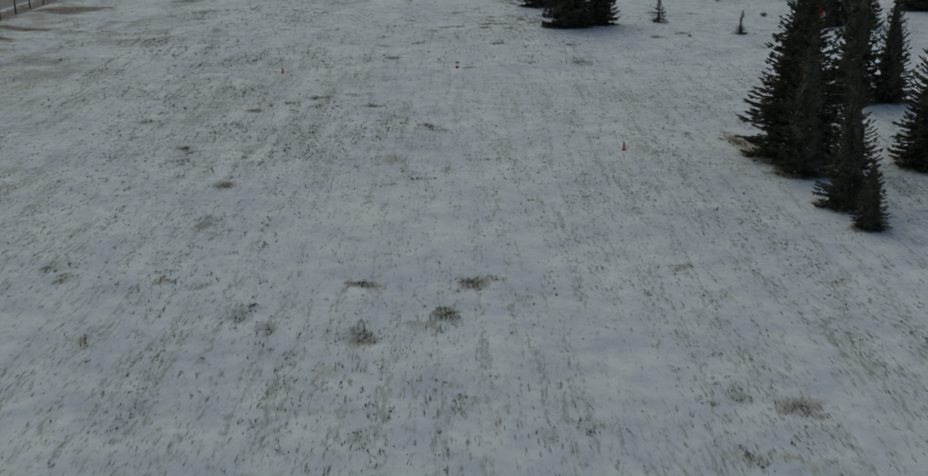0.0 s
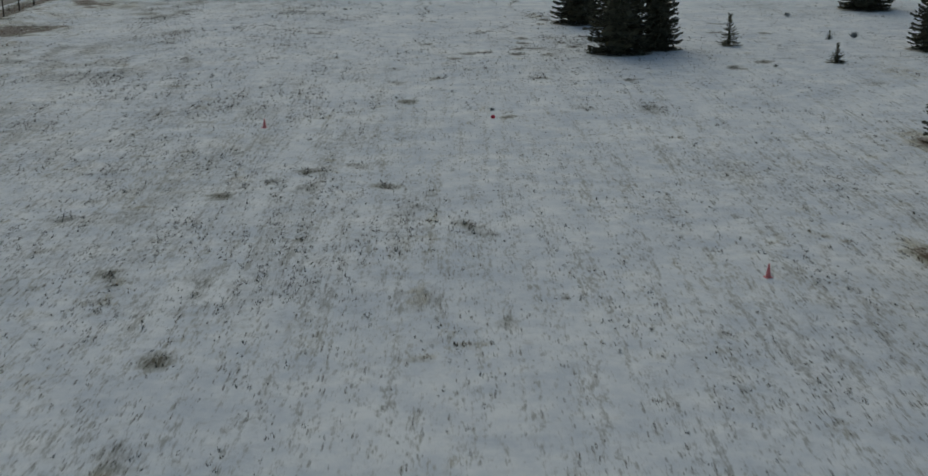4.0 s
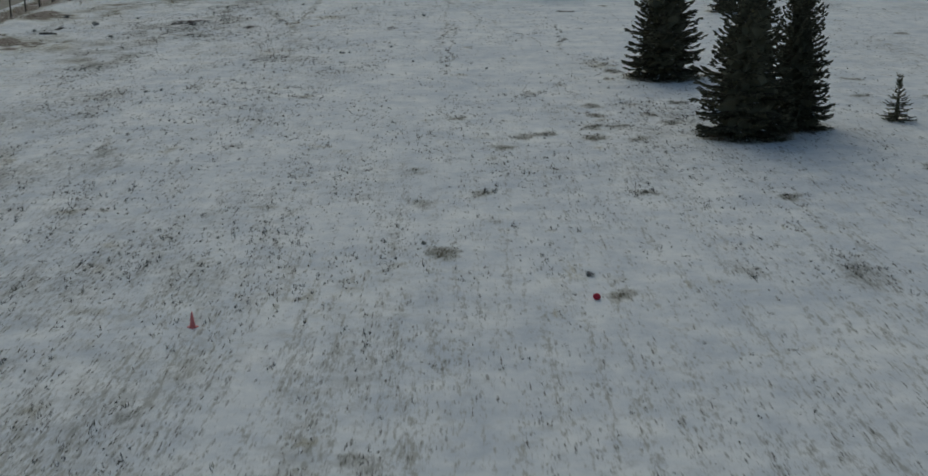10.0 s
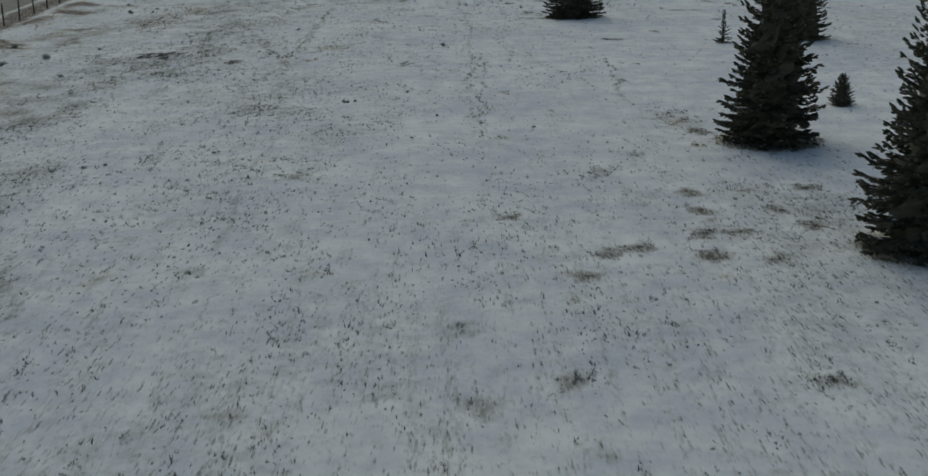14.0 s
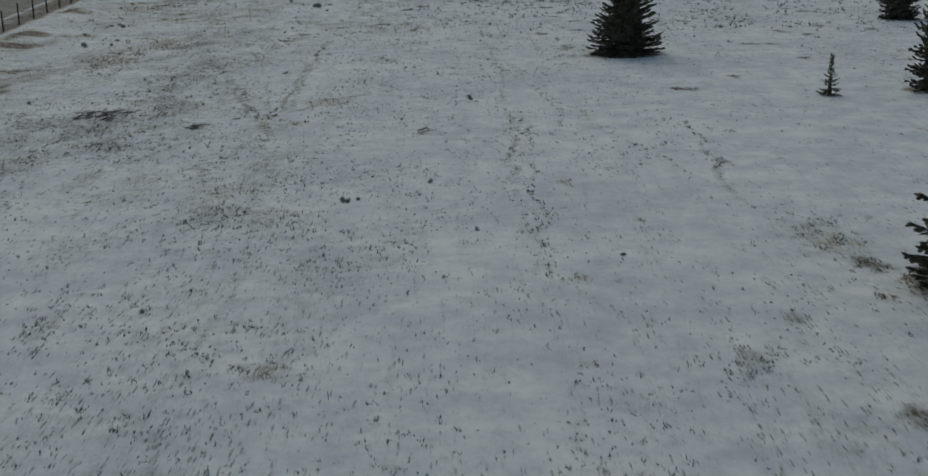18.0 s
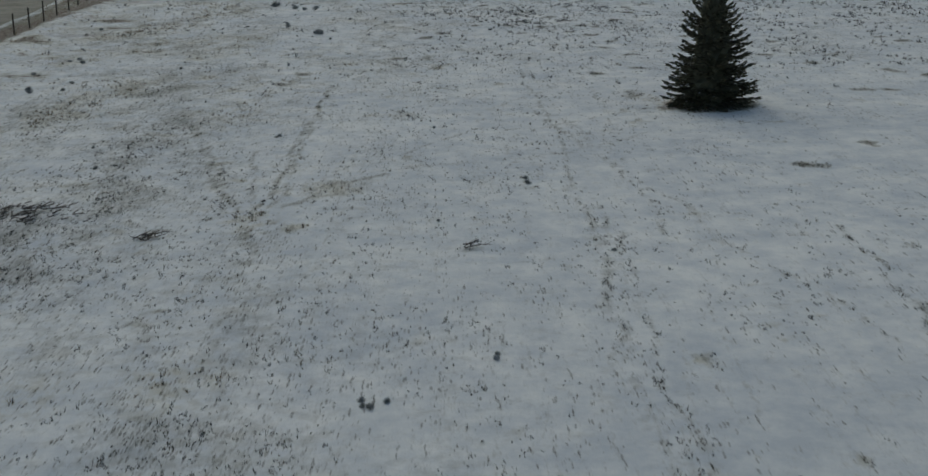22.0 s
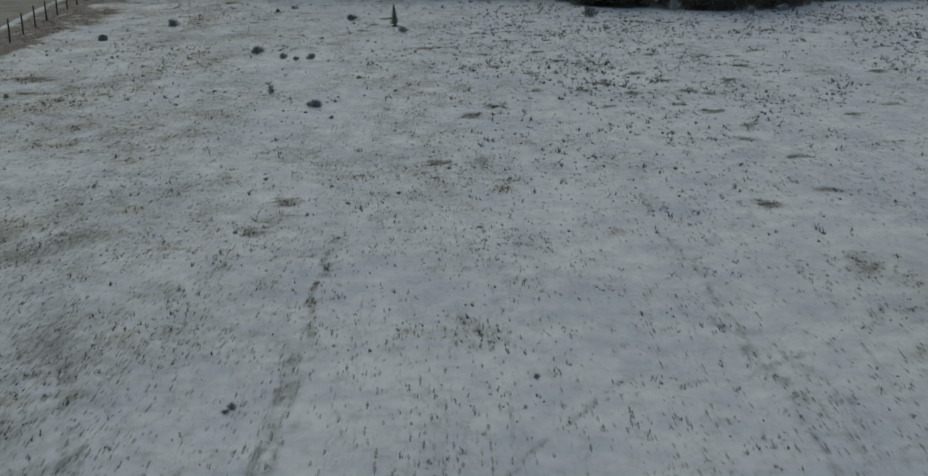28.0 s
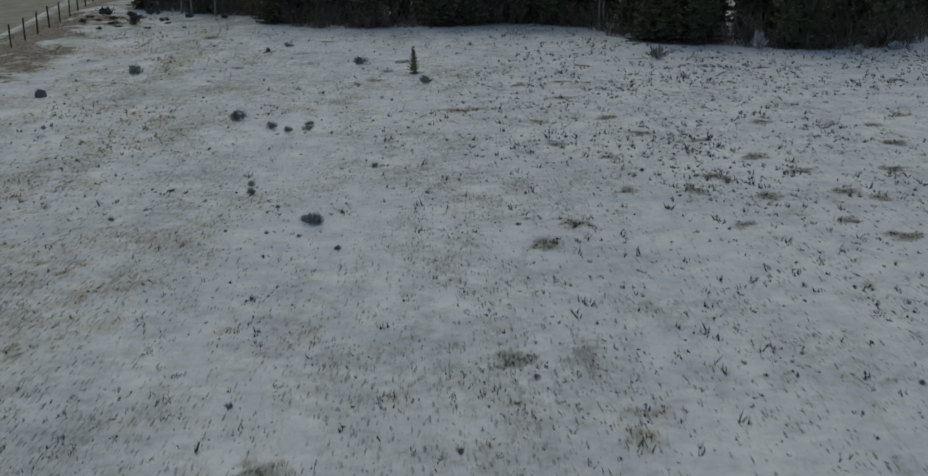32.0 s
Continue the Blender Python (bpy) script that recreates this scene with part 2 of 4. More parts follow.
PATCHES += [(-54.6, 206.5, 2.6, 2.0, 2), (-52.3, 209.5, 2.6, 1.0, 2), (-53.2, 212, 2.4, 1.2, 2), (-56.8, 231, 1.5, 6.5, 2), (-57.4, 246, 1.3, 6, 2), (-46, 186, 3.2, 2.2, 1), (-52, 184, 2.5, 2.5, 1)]
PATCHES += [(-50.5, 262.5, 3.0, 1.3, 0), (-54.0, 287.0, 2.8, 1.8, 2), (-52.0, 280.5, 3.0, 1.1, 2), (-44.5, 266.0, 3.4, 1.3, 1), (-57.5, 268.5, 2.2, 2.2, 2)]
PATCHES += [(-62.5, 362, 4.0, 3.0, 2), (-64.5, 369, 3.5, 3.5, 2), (-58, 366, 3.5, 2.5, 1), (-51.4, 352.4, 1.9, 2.4, 1), (-48.2, 347.5, 1.3, 2.0, 2), (-40, 336, 2.6, 1.8, 1), (-36.5, 334, 2.4, 1.5, 0), (-27.8, 328.2, 2.6, 1.2, 1), (-33, 305, 5, 1.6, 1)]
TRAILS += [(0.35, [(-31.8, 223.6), (-26.7, 205.7), (-24, 198), (-23, 192.5), (-20.7, 171.3), (-20.1, 158.1), (-19.8, 149.8), (-19.6, 142.2)])]
TRAILS += [(0.3, [(-23.2, 224.7), (-23.6, 208.2), (-23.7, 198)])]
TRAILS += [(0.3, [(-24, 201.6), (-19.6, 206.5)])]
TRAILS += [(0.25, [(-8.8, 246.2), (-7.5, 219.8), (-7.8, 186.7), (-7.5, 174.4), (-7, 164.4), (-7.2, 149.9), (-7.5, 141.9)])]
TRAILS += [(0.2, [(-6.3, 223.3), (-1.8, 196.5), (3.1, 181.1), (6, 163.8)])]
TRAILS += [(0.45, [(-24, 232.7), (-23.9, 214.2), (-24.3, 203.2), (-23.7, 197.3)])]
TRAILS += [(0.35, [(-31.9, 224.5), (-28.1, 212.8), (-26, 204.2)])]
TRAILS += [(0.4, [(-22.2, 203.1), (-21.1, 206.8), (-18.3, 209.7)])]
TRAILS += [(0.25, [(-18.4, 212.4), (-13.4, 220.6), (-8.5, 222.3), (-0.4, 228.8)])]
TRAILS += [(0.2, [(-6.9, 225.5), (-5.4, 213.4), (-3.9, 207.9), (-2.1, 200.6)])]
TRAILS += [(0.15, [(-14.4, 238.1), (-10.7, 226.9), (-6.7, 224.4)])]
TRAILS += [(0.2, [(-2.3, 116.8), (-0.8, 106.9), (-0.8, 96), (-0.2, 92.5), (0.3, 90.2)])]
TRAILS += [(0.16, [(-2.4, 104.3), (-0.3, 91.7), (1.6, 80), (2.4, 69)])]
TRAILS += [(0.3, [(-7.2, 45.3), (-6.5, 39.7), (-6.2, 35.9)])]
TRAILS += [(0.4, [(22.8, 137.1), (31.2, 137.8), (39.2, 137.1)])]
TRAILS += [(0.35, [(27.7, 129.2), (29.3, 126), (30.7, 124.1)])]
TRAILS += [(0.4, [(-28.7, 141.6), (-25.6, 133.9)])]
TRAILS += [(0.25, [(-26.5, 218.5), (-22.6, 183.9), (-20.7, 152.8)])]
TRAILS += [(0.2, [(-6.5, 197.9), (-7.2, 163.8)])]
TRAILS += [(0.5, [(-26.2, 132.2), (-28.4, 141.3)])]
TRAILS += [(0.5, [(-28.5, 140.7), (-25.7, 133.6)])]
TRAILS += [(0.25, [(-18.2, 238), (-15.8, 231.8)])]
TRAILS += [(0.15, [(-18.7, 242.5), (-16.4, 240.1), (-13.2, 237.8), (-3.7, 241.9)])]
TRAILS += [(0.3, [(-12.1, 222.3), (-14.2, 219.7)])]
TRAILS += [(0.35, [(-24.1, 238.8), (-24.2, 230.9), (-23.4, 219.6)])]
TRAILS += [(0.2, [(-6.7, 256.7), (-10.9, 252.4)])]
TRAILS += [(0.2, [(-22.2, 254), (-16.5, 254.8)])]
TRAILS += [(0.24, [(-9.3, 231.1), (-4.0, 205.6), (-4.6, 194.7)])]
TRAILS += [(0.2, [(-18.6, 210.4), (-7.0, 214.8), (-1.4, 220.5)])]
TRAILS += [(0.24, [(-6.8, 202.6), (-8.3, 182.5), (-7.5, 160.8)])]
TRAILS += [(0.26, [(4.3, 198.3), (3.5, 177.9), (4.7, 167.0)])]
TRAILS += [(0.24, [(-23.7, 196.6), (-20.4, 169.2), (-19.6, 155.3)])]
TRAILS += [(0.2, [(-15.7, 222.3), (-10.5, 230.5), (-2.0, 245.9)])]
TRAILS += [(0.18, [(-3.8, 244.8), (-3.4, 228.8), (-4.0, 219.1)])]
SHRUBS += [(-37.3, 300.5, 0.65), (-34.4, 297.1, 0.46), (-33, 295.8, 0.33), (-31.8, 296.3, 0.45), (-29.3, 273.6, 0.33), (-28.5, 273.2, 0.39), (-32.9, 279.2, 0.33), (-26.5, 285.1, 0.23), (-23.2, 278.5, 0.19), (-24.2, 316.6, 0.71), (-30.4, 327.1, 0.72), (-50.1, 322.7, 0.77), (-2.9, 327.6, 1.088), (-37.6, 280.1, 0.14), (-39.3, 274.2, 0.22), (-38.8, 339, 0.43), (-6.5, 279.9, 0.3), (-27.2, 268.5, 0.22), (-50.5, 298.1, 0.26), (-18.5, 272.3, 0.15), (-10.6, 274.9, 0.16), (-30.9, 271.5, 0.12), (-29.2, 270.8, 0.12), (-31, 276.2, 0.13)]
SHRUBS += [(-23.3, 161.7, 0.13), (-17.1, 178.6, 0.17), (-16.2, 178.6, 0.1), (-10.1, 172.7, 0.13), (-10.2, 207.3, 0.19), (-12.6, 182.2, 0.14), (-3.8, 168.5, 0.12), (-48.1, 238.9, 0.33), (-49.2, 256, 0.29), (-35.2, 212, 0.15)]
SHRUBS += [(-10.3, 208.3, 0.21), (-12.5, 182.6, 0.13), (-25.7, 219.8, 0.14), (-35.1, 211.6, 0.17), (-36.9, 217.4, 0.11), (-14.9, 199.9, 0.13), (-6.9, 194.9, 0.17), (-48.5, 239.8, 0.33), (-45.9, 242.9, 0.24), (-37.4, 300.3, 0.52), (-33.2, 281, 0.33), (-28.9, 273.4, 0.55), (-32, 298.3, 0.37)]
SHRUBS += [(-25.6, 220.2, 0.18), (-15.6, 222.4, 0.11), (-28.8, 239.8, 0.11), (-24, 245.3, 0.12)]
SHRUBS += [(-29.1, 250.8, 0.14), (-18.8, 252.9, 0.1), (-21.4, 247.2, 0.11), (-5.9, 251.7, 0.17)]
SHRUBS += [(-16.7, 178.1, 0.19), (-17, 178.2, 0.14), (-7.6, 118.3, 0.13), (-10.1, 207.1, 0.18)]
SHRUBS += [(-0.5, 113.9, 0.22), (34.5, 168.2, 0.4)]
SHRUBS += [(36.4, 149.4, 0.51)]
SHRUBS += [(30.5, 135.4, 0.54), (24.4, 132.5, 0.26)]

SHRUBS += [(-46.4, 201.9, 0.45), (-43.1, 207.7, 0.26), (-42.1, 192.2, 0.26), (-51.9, 209.6, 0.42), (-51.4, 196.7, 0.32), (-50.8, 247.8, 0.3), (-45.6, 239.6, 0.28), (-48.3, 253.6, 0.36), (-49.7, 254.8, 0.24), (-53.5, 278.6, 0.3), (-28.9, 158.6, 0.16), (-30.0, 158.1, 0.2)]

WOOD_X = [-95, -62.5, -46.7, -40.1, -35.7, -26.4, -15.0, -6.2, -3.2, 7.5, 13.6, 19.5, 25.3, 45, 90]
WOOD_Y = [384, 377, 366.5, 355, 352, 352, 354.5, 349, 338, 332.2, 329.8, 330.7, 336, 352, 372]
FENCE_LINE = [(-50.0, 20), (-55.6, 140), (-57.9, 200), (-59.5, 230), (-61.5, 266), (-63.5, 300), (-67.2, 334), (-70.9, 371), (-78.2, 430), (-95.0, 520)]



def fence_x(y):
    return np.interp(y, [p[1] for p in FENCE_LINE], [p[0] for p in FENCE_LINE])


# ---- smooth noise on arrays ----
def lattice(ix, iy, seed):
    h = (ix * 374761393 + iy * 668265263 + seed * 1442695041) & 0x7FFFFFFF
    h = ((h ^ (h >> 13)) * 1274126177) & 0x7FFFFFFF
    h = h ^ (h >> 16)
    return (h & 0xFFFF) / 65535.0


def field(x, y, size, seed):
    """Value noise from 0 to 1, with bumps of that size in metres."""
    u, v = np.asarray(x, float) / size + 1000.0, np.asarray(y, float) / size + 1000.0
    iu, iv = np.floor(u).astype(np.int64), np.floor(v).astype(np.int64)
    fu, fv = u - iu, v - iv
    fu, fv = fu * fu * (3 - 2 * fu), fv * fv * (3 - 2 * fv)
    a, b = lattice(iu, iv, seed), lattice(iu + 1, iv, seed)
    c, d = lattice(iu, iv + 1, seed), lattice(iu + 1, iv + 1, seed)
    return (a * (1 - fu) + b * fu) * (1 - fv) + (c * (1 - fu) + d * fu) * fv


def ground_z(x, y):
    z = 0.30 * (field(x, y, 26, 3) - 0.5) + 0.12 * (field(x, y, 7, 4) - 0.5) + 0.05 * (field(x, y, 1.7, 5) - 0.5)
    off = np.asarray(x, float) - fence_x(y)
    return z + 0.35 * np.exp(-((off - 3.0) / 2.0) ** 2) - 0.6 * np.clip(-off / 6.0, 0, 1)


def gz(x, y):
    return float(ground_z(np.array([x]), np.array([y]))[0])


SPRUCES = []


def bareness(x, y):
    """How far grass shows through the snow (0 to 1), and how dry and brown it is (0 to 1)."""
    x, y = np.asarray(x, float), np.asarray(y, float)
    wx = x + 0.55 * (field(x, y, 0.8, 11) - 0.5) + 0.5 * (field(x, y, 0.4, 12) - 0.5)
    wy = y + 0.8 * (field(x, y, 0.9, 13) - 0.5) + 0.6 * (field(x, y, 0.45, 14) - 0.5)
    # long streaks of thicker grass along the way the field was once mown
    sx, sy = x + 0.08 * y, (y - 0.08 * x) * 0.11
    streak = field(sx, sy, 0.9, 31) * field(sx, sy, 2.3, 32)
    lush = 0.55 + 0.45 * np.clip((y - 70) / 90, 0, 1) * (1 - 0.55 * np.clip((y - 215) / 40, 0, 1) * np.clip((x + 35) / 25, 0, 1))
    bare = 0.05 + lush * (0.30 * field(x, y * 0.6, 8, 21) * field(x, y * 0.6, 2.4, 22) + 0.10 * field(x, y * 0.6, 0.9, 23)) + (0.30 + 0.22 * np.clip((140 - y) / 40, 0, 1)) * streak * field(x, y * 0.5, 14, 34)
    clean = np.exp(-((x - 8) / 16) ** 4 - ((y - 195) / 50) ** 4)
    bare *= 1 - 0.55 * clean
    dry = 0.12 + 0.2 * field(x, y, 5, 24) + 0.38 * np.clip((y - 195) / 30, 0, 1) * np.clip((4 - x - 0.1 * (y - 80)) / 25, 0, 1) * np.clip(2.4 * field(x, y * 0.6, 6, 43) - 0.7, 0, 1)
    # trodden snow by the two tall spruces
    bare += 0.42 * np.exp(-((x - 6) / 10) ** 2 - ((y - 147) / 10) ** 2) * field(x, y * 0.7, 1.4, 45) * np.clip(2 * field(x, y, 4, 46) - 0.3, 0.1, 1)
    # the rough pasture along the fence and up the field
    rough = np.clip((-4 - x - 0.1 * (y - 80)) / 18, 0, 1) * np.clip((y - 50) / 60, 0, 1)
    bare += 0.56 * rough * field(x, y * 0.6, 1.6, 25) * np.clip(1.8 * field(x, y * 0.5, 5.5, 41) - 0.2, 0.15, 1) * (1 - 0.6 * np.clip((y - 240) / 40, 0, 1))
    bare += (0.22 + 0.16 * np.clip((-x - 5) / 15, 0, 1)) * np.clip((y - 205) / 50, 0, 1) * field(x, y * 0.6, 1.3, 26) * np.clip(2.2 * field(x, y * 0.6, 4.5, 42) - 0.35, 0.1, 1)
    off = wx - fence_x(y)
    shift = np.clip((y - 285) / 22, 0, 1)
    band = np.exp(-((off + 0.7 - 2.6 * shift) / (1.5 + 1.2 * np.clip((y - 300) / 20, 0, 1))) ** 2) * np.clip(1.4 * field(x, y, 9, 27) + 0.5, 0, 1)
    loose = np.exp(-((off - 5.5) / 4.5) ** 2) * np.clip(2.6 * field(x * 0.45, y * 0.8, 3.2, 37) - 1.05, 0, 1) * np.clip((275 - y) / 30, 0.0, 1)
    strip = np.maximum(band, 1.1 * loose)
    strip = np.clip((strip + 0.9 * (field(x * 0.6, y * 0.7, 1.3, 29) - 0.5) + 0.6 * (field(x, y, 0.55, 30) - 0.5) - 0.40) * 2.0, 0, 1)
    verge = np.exp(-((off + 2.0) / 2.4) ** 4) * (0.45 + 0.7 * field(x, y, 3, 28))
    straw = np.exp(-(np.clip(off - 3, 0, None) / 13) ** 2) * (off > -1) * np.clip((field(x * 0.6, y, 5, 39) - 0.25) * 2, 0, 1)
    dry += 0.45 * straw
    bare += 0.10 * straw
    bare += 0.92 * strip + 1.0 * verge * np.clip(1.8 * field(x, y, 1.2, 44) + 0.35, 0, 1.3)
    dry += 0.85 * strip + 0.7 * verge
    for px, py, rx, ry, kind in PATCHES:
        near = (np.abs(x - px) < rx * 2.2 + 1.5) & (np.abs(y - py) < ry * 2.2 + 1.5)
        if near.any():
            d = ((wx[near] - px) / rx) ** 2 + ((wy[near] - py) / ry) ** 2
            f = np.exp(-d)
            bare[near] = np.maximum(bare[near], (0.82, 0.54, 1.4)[kind] * f * (0.55 + 0.6 * field(x[near], y[near], 0.7, 33)))
            dry[near] = np.maximum(dry[near], (0.0, 0.78, 1.0)[kind] * np.sqrt(f))
    # dark matted ovals added to stand in for the elk's bodies, not seen ground
    for i, (px, py) in enumerate(ELK_STANDINS):
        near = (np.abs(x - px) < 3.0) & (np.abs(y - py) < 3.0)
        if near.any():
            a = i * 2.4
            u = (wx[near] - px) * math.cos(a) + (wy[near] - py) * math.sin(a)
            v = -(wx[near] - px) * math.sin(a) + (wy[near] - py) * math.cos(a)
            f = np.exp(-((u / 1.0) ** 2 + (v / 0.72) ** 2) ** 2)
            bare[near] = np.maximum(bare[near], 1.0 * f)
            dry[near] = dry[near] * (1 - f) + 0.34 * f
    for strength, line in TRAILS:
        for (ax, ay), (bx, by) in zip(line, line[1:]):
            near = (x > min(ax, bx) - 2) & (x < max(ax, bx) + 2) & (y > min(ay, by) - 2) & (y < max(ay, by) + 2)
            if near.any():
                length = (bx - ax) ** 2 + (by - ay) ** 2
                tx, ty = x[near] + 0.9 * (field(x[near], y[near], 2.6, 36) - 0.5), y[near]
                s = np.clip(((tx - ax) * (bx - ax) + (ty - ay) * (by - ay)) / length, 0, 1)
                d2 = (tx - ax - s * (bx - ax)) ** 2 + 0.35 * (ty - ay - s * (by - ay)) ** 2
                bare[near] = np.maximum(bare[near], min(0.85, 0.10 + strength * (2.1 if ay > 195 else 1.35)) * np.exp(-d2 / 0.048) * np.clip(1.5 * field(x[near], y[near], 0.8, 38) + 0.15, 0, 1))
    inside = np.clip((wy - np.interp(x, WOOD_X, WOOD_Y) - 0.3) / 1.5, 0, 1) * (y < 460)
    bare = np.maximum(bare, (0.35 + 0.6 * field(x, y, 1.8, 40)) * inside)
    for tx, ty, r in SPRUCES:
        near = (np.abs(x - tx) < r * 2 + 2) & (np.abs(y - ty) < r * 2 + 2)
        if near.any():
            d = np.hypot(wx[near] - tx, wy[near] - ty) / r
            f = np.clip((1.12 - d) / 0.25, 0, 1)
            bare[near] = np.maximum(bare[near], 0.95 * f)
            dry[near] += 0.5 * f
    return np.clip(bare, 0, 1), np.clip(dry, 0, 1)


# ---- materials ----
def node_material(name, roughness=0.9):
    m = bpy.data.materials.new(name)
    m.use_nodes = True
    b = m.node_tree.nodes["Principled BSDF"]
    b.inputs["Roughness"].default_value = roughness
    b.inputs["Specular IOR Level"].default_value = 0.2
    return m, m.node_tree.nodes, m.node_tree.links, b


def noise_node(nodes, links, vector, scale, detail=4, rough=0.6):
    n = nodes.new("ShaderNodeTexNoise")
    n.inputs["Scale"].default_value, n.inputs["Detail"].default_value, n.inputs["Roughness"].default_value = scale, detail, rough
    links.new(vector, n.inputs["Vector"])
    return n.outputs["Fac"]


def math_node(nodes, links, kind, a, b=0.0, clamp=False):
    n = nodes.new("ShaderNodeMath")
    n.operation, n.use_clamp = kind, clamp
    for i, v in enumerate((a, b)):
        if isinstance(v, (int, float)):
            n.inputs[i].default_value = v
        else:
            links.new(v, n.inputs[i])
    return n.outputs[0]


def mix_node(nodes, links, fac, a, b):
    n = nodes.new("ShaderNodeMix")
    n.data_type = "RGBA"
    for i, v in ((0, fac), (6, a), (7, b)):
        if isinstance(v, (int, float)):
            n.inputs[i].default_value = v
        elif isinstance(v, tuple):
            n.inputs[i].default_value = (*v, 1)
        else:
            links.new(v, n.inputs[i])
    return n.outputs[2]


def ramp_node(nodes, links, fac, stops):
    n = nodes.new("ShaderNodeValToRGB")
    e = n.color_ramp.elements
    while len(e) < len(stops):
        e.new(0.5)
    for el, (p, c) in zip(e, stops):
        el.position, el.color = p, (*c, 1)
    links.new(fac, n.inputs[0])
    return n.outputs[0]


def bump_node(nodes, links, bsdf, height, strength, distance):
    n = nodes.new("ShaderNodeBump")
    n.inputs["Strength"].default_value, n.inputs["Distance"].default_value = strength, distance
    links.new(height, n.inputs["Height"])
    links.new(n.outputs[0], bsdf.inputs["Normal"])


def spots(N, L, vector, scale, amount, size):
    """Scattered marks: cells of 1/scale metres, of which a share (amount) holds a mark of about that size (in cells)."""
    warp = N.new("ShaderNodeTexNoise")
    warp.inputs["Scale"].default_value, warp.inputs["Detail"].default_value = scale * 1.9, 2
    L.new(vector, warp.inputs["Vector"])
    bent = N.new("ShaderNodeVectorMath")
    bent.operation = "MULTIPLY_ADD"
    L.new(warp.outputs["Color"], bent.inputs[0])
    bent.inputs[1].default_value = (0.75 / scale, 0.75 / scale, 0)
    L.new(vector, bent.inputs[2])
    v = N.new("ShaderNodeTexVoronoi")
    v.voronoi_dimensions, v.feature = "2D", "F1"
    v.inputs["Scale"].default_value = scale
    L.new(bent.outputs[0], v.inputs["Vector"])
    rgb = N.new("ShaderNodeSeparateColor")
    L.new(v.outputs["Color"], rgb.inputs[0])
    there = math_node(N, L, "MULTIPLY", math_node(N, L, "SUBTRACT", amount, rgb.outputs[0]), 12.0, True)
    reach = math_node(N, L, "MULTIPLY", math_node(N, L, "ADD", math_node(N, L, "MULTIPLY", math_node(N, L, "POWER", rgb.outputs[1], 1.6), 0.95), 0.30), size)
    inside = math_node(N, L, "MULTIPLY", math_node(N, L, "SUBTRACT", reach, v.outputs["Distance"]), 3.2 / size, True)
    return math_node(N, L, "MULTIPLY", there, inside)


def snow_field_material():
    m, N, L, b = node_material("snowy_pasture", 0.85)
    pos = N.new("ShaderNodeNewGeometry").outputs["Position"]
    turn = N.new("ShaderNodeMapping")
    turn.inputs["Rotation"].default_value = (0, 0, radians(-5))
    turn.inputs["Scale"].default_value = (1.0, 0.22, 1.0)
    L.new(pos, turn.inputs["Vector"])
    bare, dry = N.new("ShaderNodeAttribute"), N.new("ShaderNodeAttribute")
    bare.attribute_name, dry.attribute_name = "bare", "dry"
    bare, dry = bare.outputs["Fac"], dry.outputs["Fac"]
    mown = N.new("ShaderNodeAttribute")
    mown.attribute_name = "mown"
    mown = mown.outputs["Fac"]
    fine = noise_node(N, L, turn.outputs[0], 9.0, 4, 0.7)
    clump = noise_node(N, L, turn.outputs[0], 1.6, 4, 0.65)
    soft = noise_node(N, L, pos, 0.5, 8, 0.70)
    grain = noise_node(N, L, pos, 26.0, 3, 0.7)
    # thin snow, through which matted grass shows in ragged smudges, rows of dashes and flecks
    drift = math_node(N, L, "MULTIPLY", math_node(N, L, "SUBTRACT", noise_node(N, L, turn.outputs[0], 0.42, 4, 0.6), 0.53), 1.5)
    thick = math_node(N, L, "ADD", math_node(N, L, "ADD", math_node(N, L, "MULTIPLY", bare, 1.15), drift), math_node(N, L, "MULTIPLY", math_node(N, L, "SUBTRACT", clump, 0.52), 1.5))
    rag = noise_node(N, L, pos, 1.15, 8, 0.72)
    smudge = math_node(N, L, "MULTIPLY", math_node(N, L, "SUBTRACT", rag, math_node(N, L, "SUBTRACT", 0.63, math_node(N, L, "MULTIPLY", bare, 0.50))), 4.5, True)
    fleck = noise_node(N, L, turn.outputs[0], 5.2, 5, 0.75)
    fleck = math_node(N, L, "MULTIPLY", math_node(N, L, "SUBTRACT", fleck, math_node(N, L, "SUBTRACT", 0.69, math_node(N, L, "MULTIPLY", bare, 0.34))), 8.0, True)
    row_way = N.new("ShaderNodeMapping")
    row_way.inputs["Rotation"].default_value = (0, 0, radians(-4))
    row_way.inputs["Scale"].default_value = (1.0, 0.045, 1.0)
    L.new(pos, row_way.inputs["Vector"])
    row = math_node(N, L, "SUBTRACT", noise_node(N, L, row_way.outputs[0], 1.7, 5, 0.7), 0.5)
    dash_way = N.new("ShaderNodeMapping")
    dash_way.inputs["Rotation"].default_value = (0, 0, radians(-7))
    dash_way.inputs["Scale"].default_value = (1.0, 0.26, 1.0)
    L.new(pos, dash_way.inputs["Vector"])
    dash = noise_node(N, L, dash_way.outputs[0], 6.5, 4, 0.75)
    level = math_node(N, L, "SUBTRACT", math_node(N, L, "SUBTRACT", math_node(N, L, "SUBTRACT", 0.605, math_node(N, L, "MULTIPLY", mown, 0.045)), math_node(N, L, "MULTIPLY", bare, 0.22)), math_node(N, L, "ADD", math_node(N, L, "MULTIPLY", row, 0.70), math_node(N, L, "MULTIPLY", math_node(N, L, "SUBTRACT", clump, 0.5), 0.30)))
    dash = math_node(N, L, "MULTIPLY", math_node(N, L, "SUBTRACT", dash, level), 6.0, True)
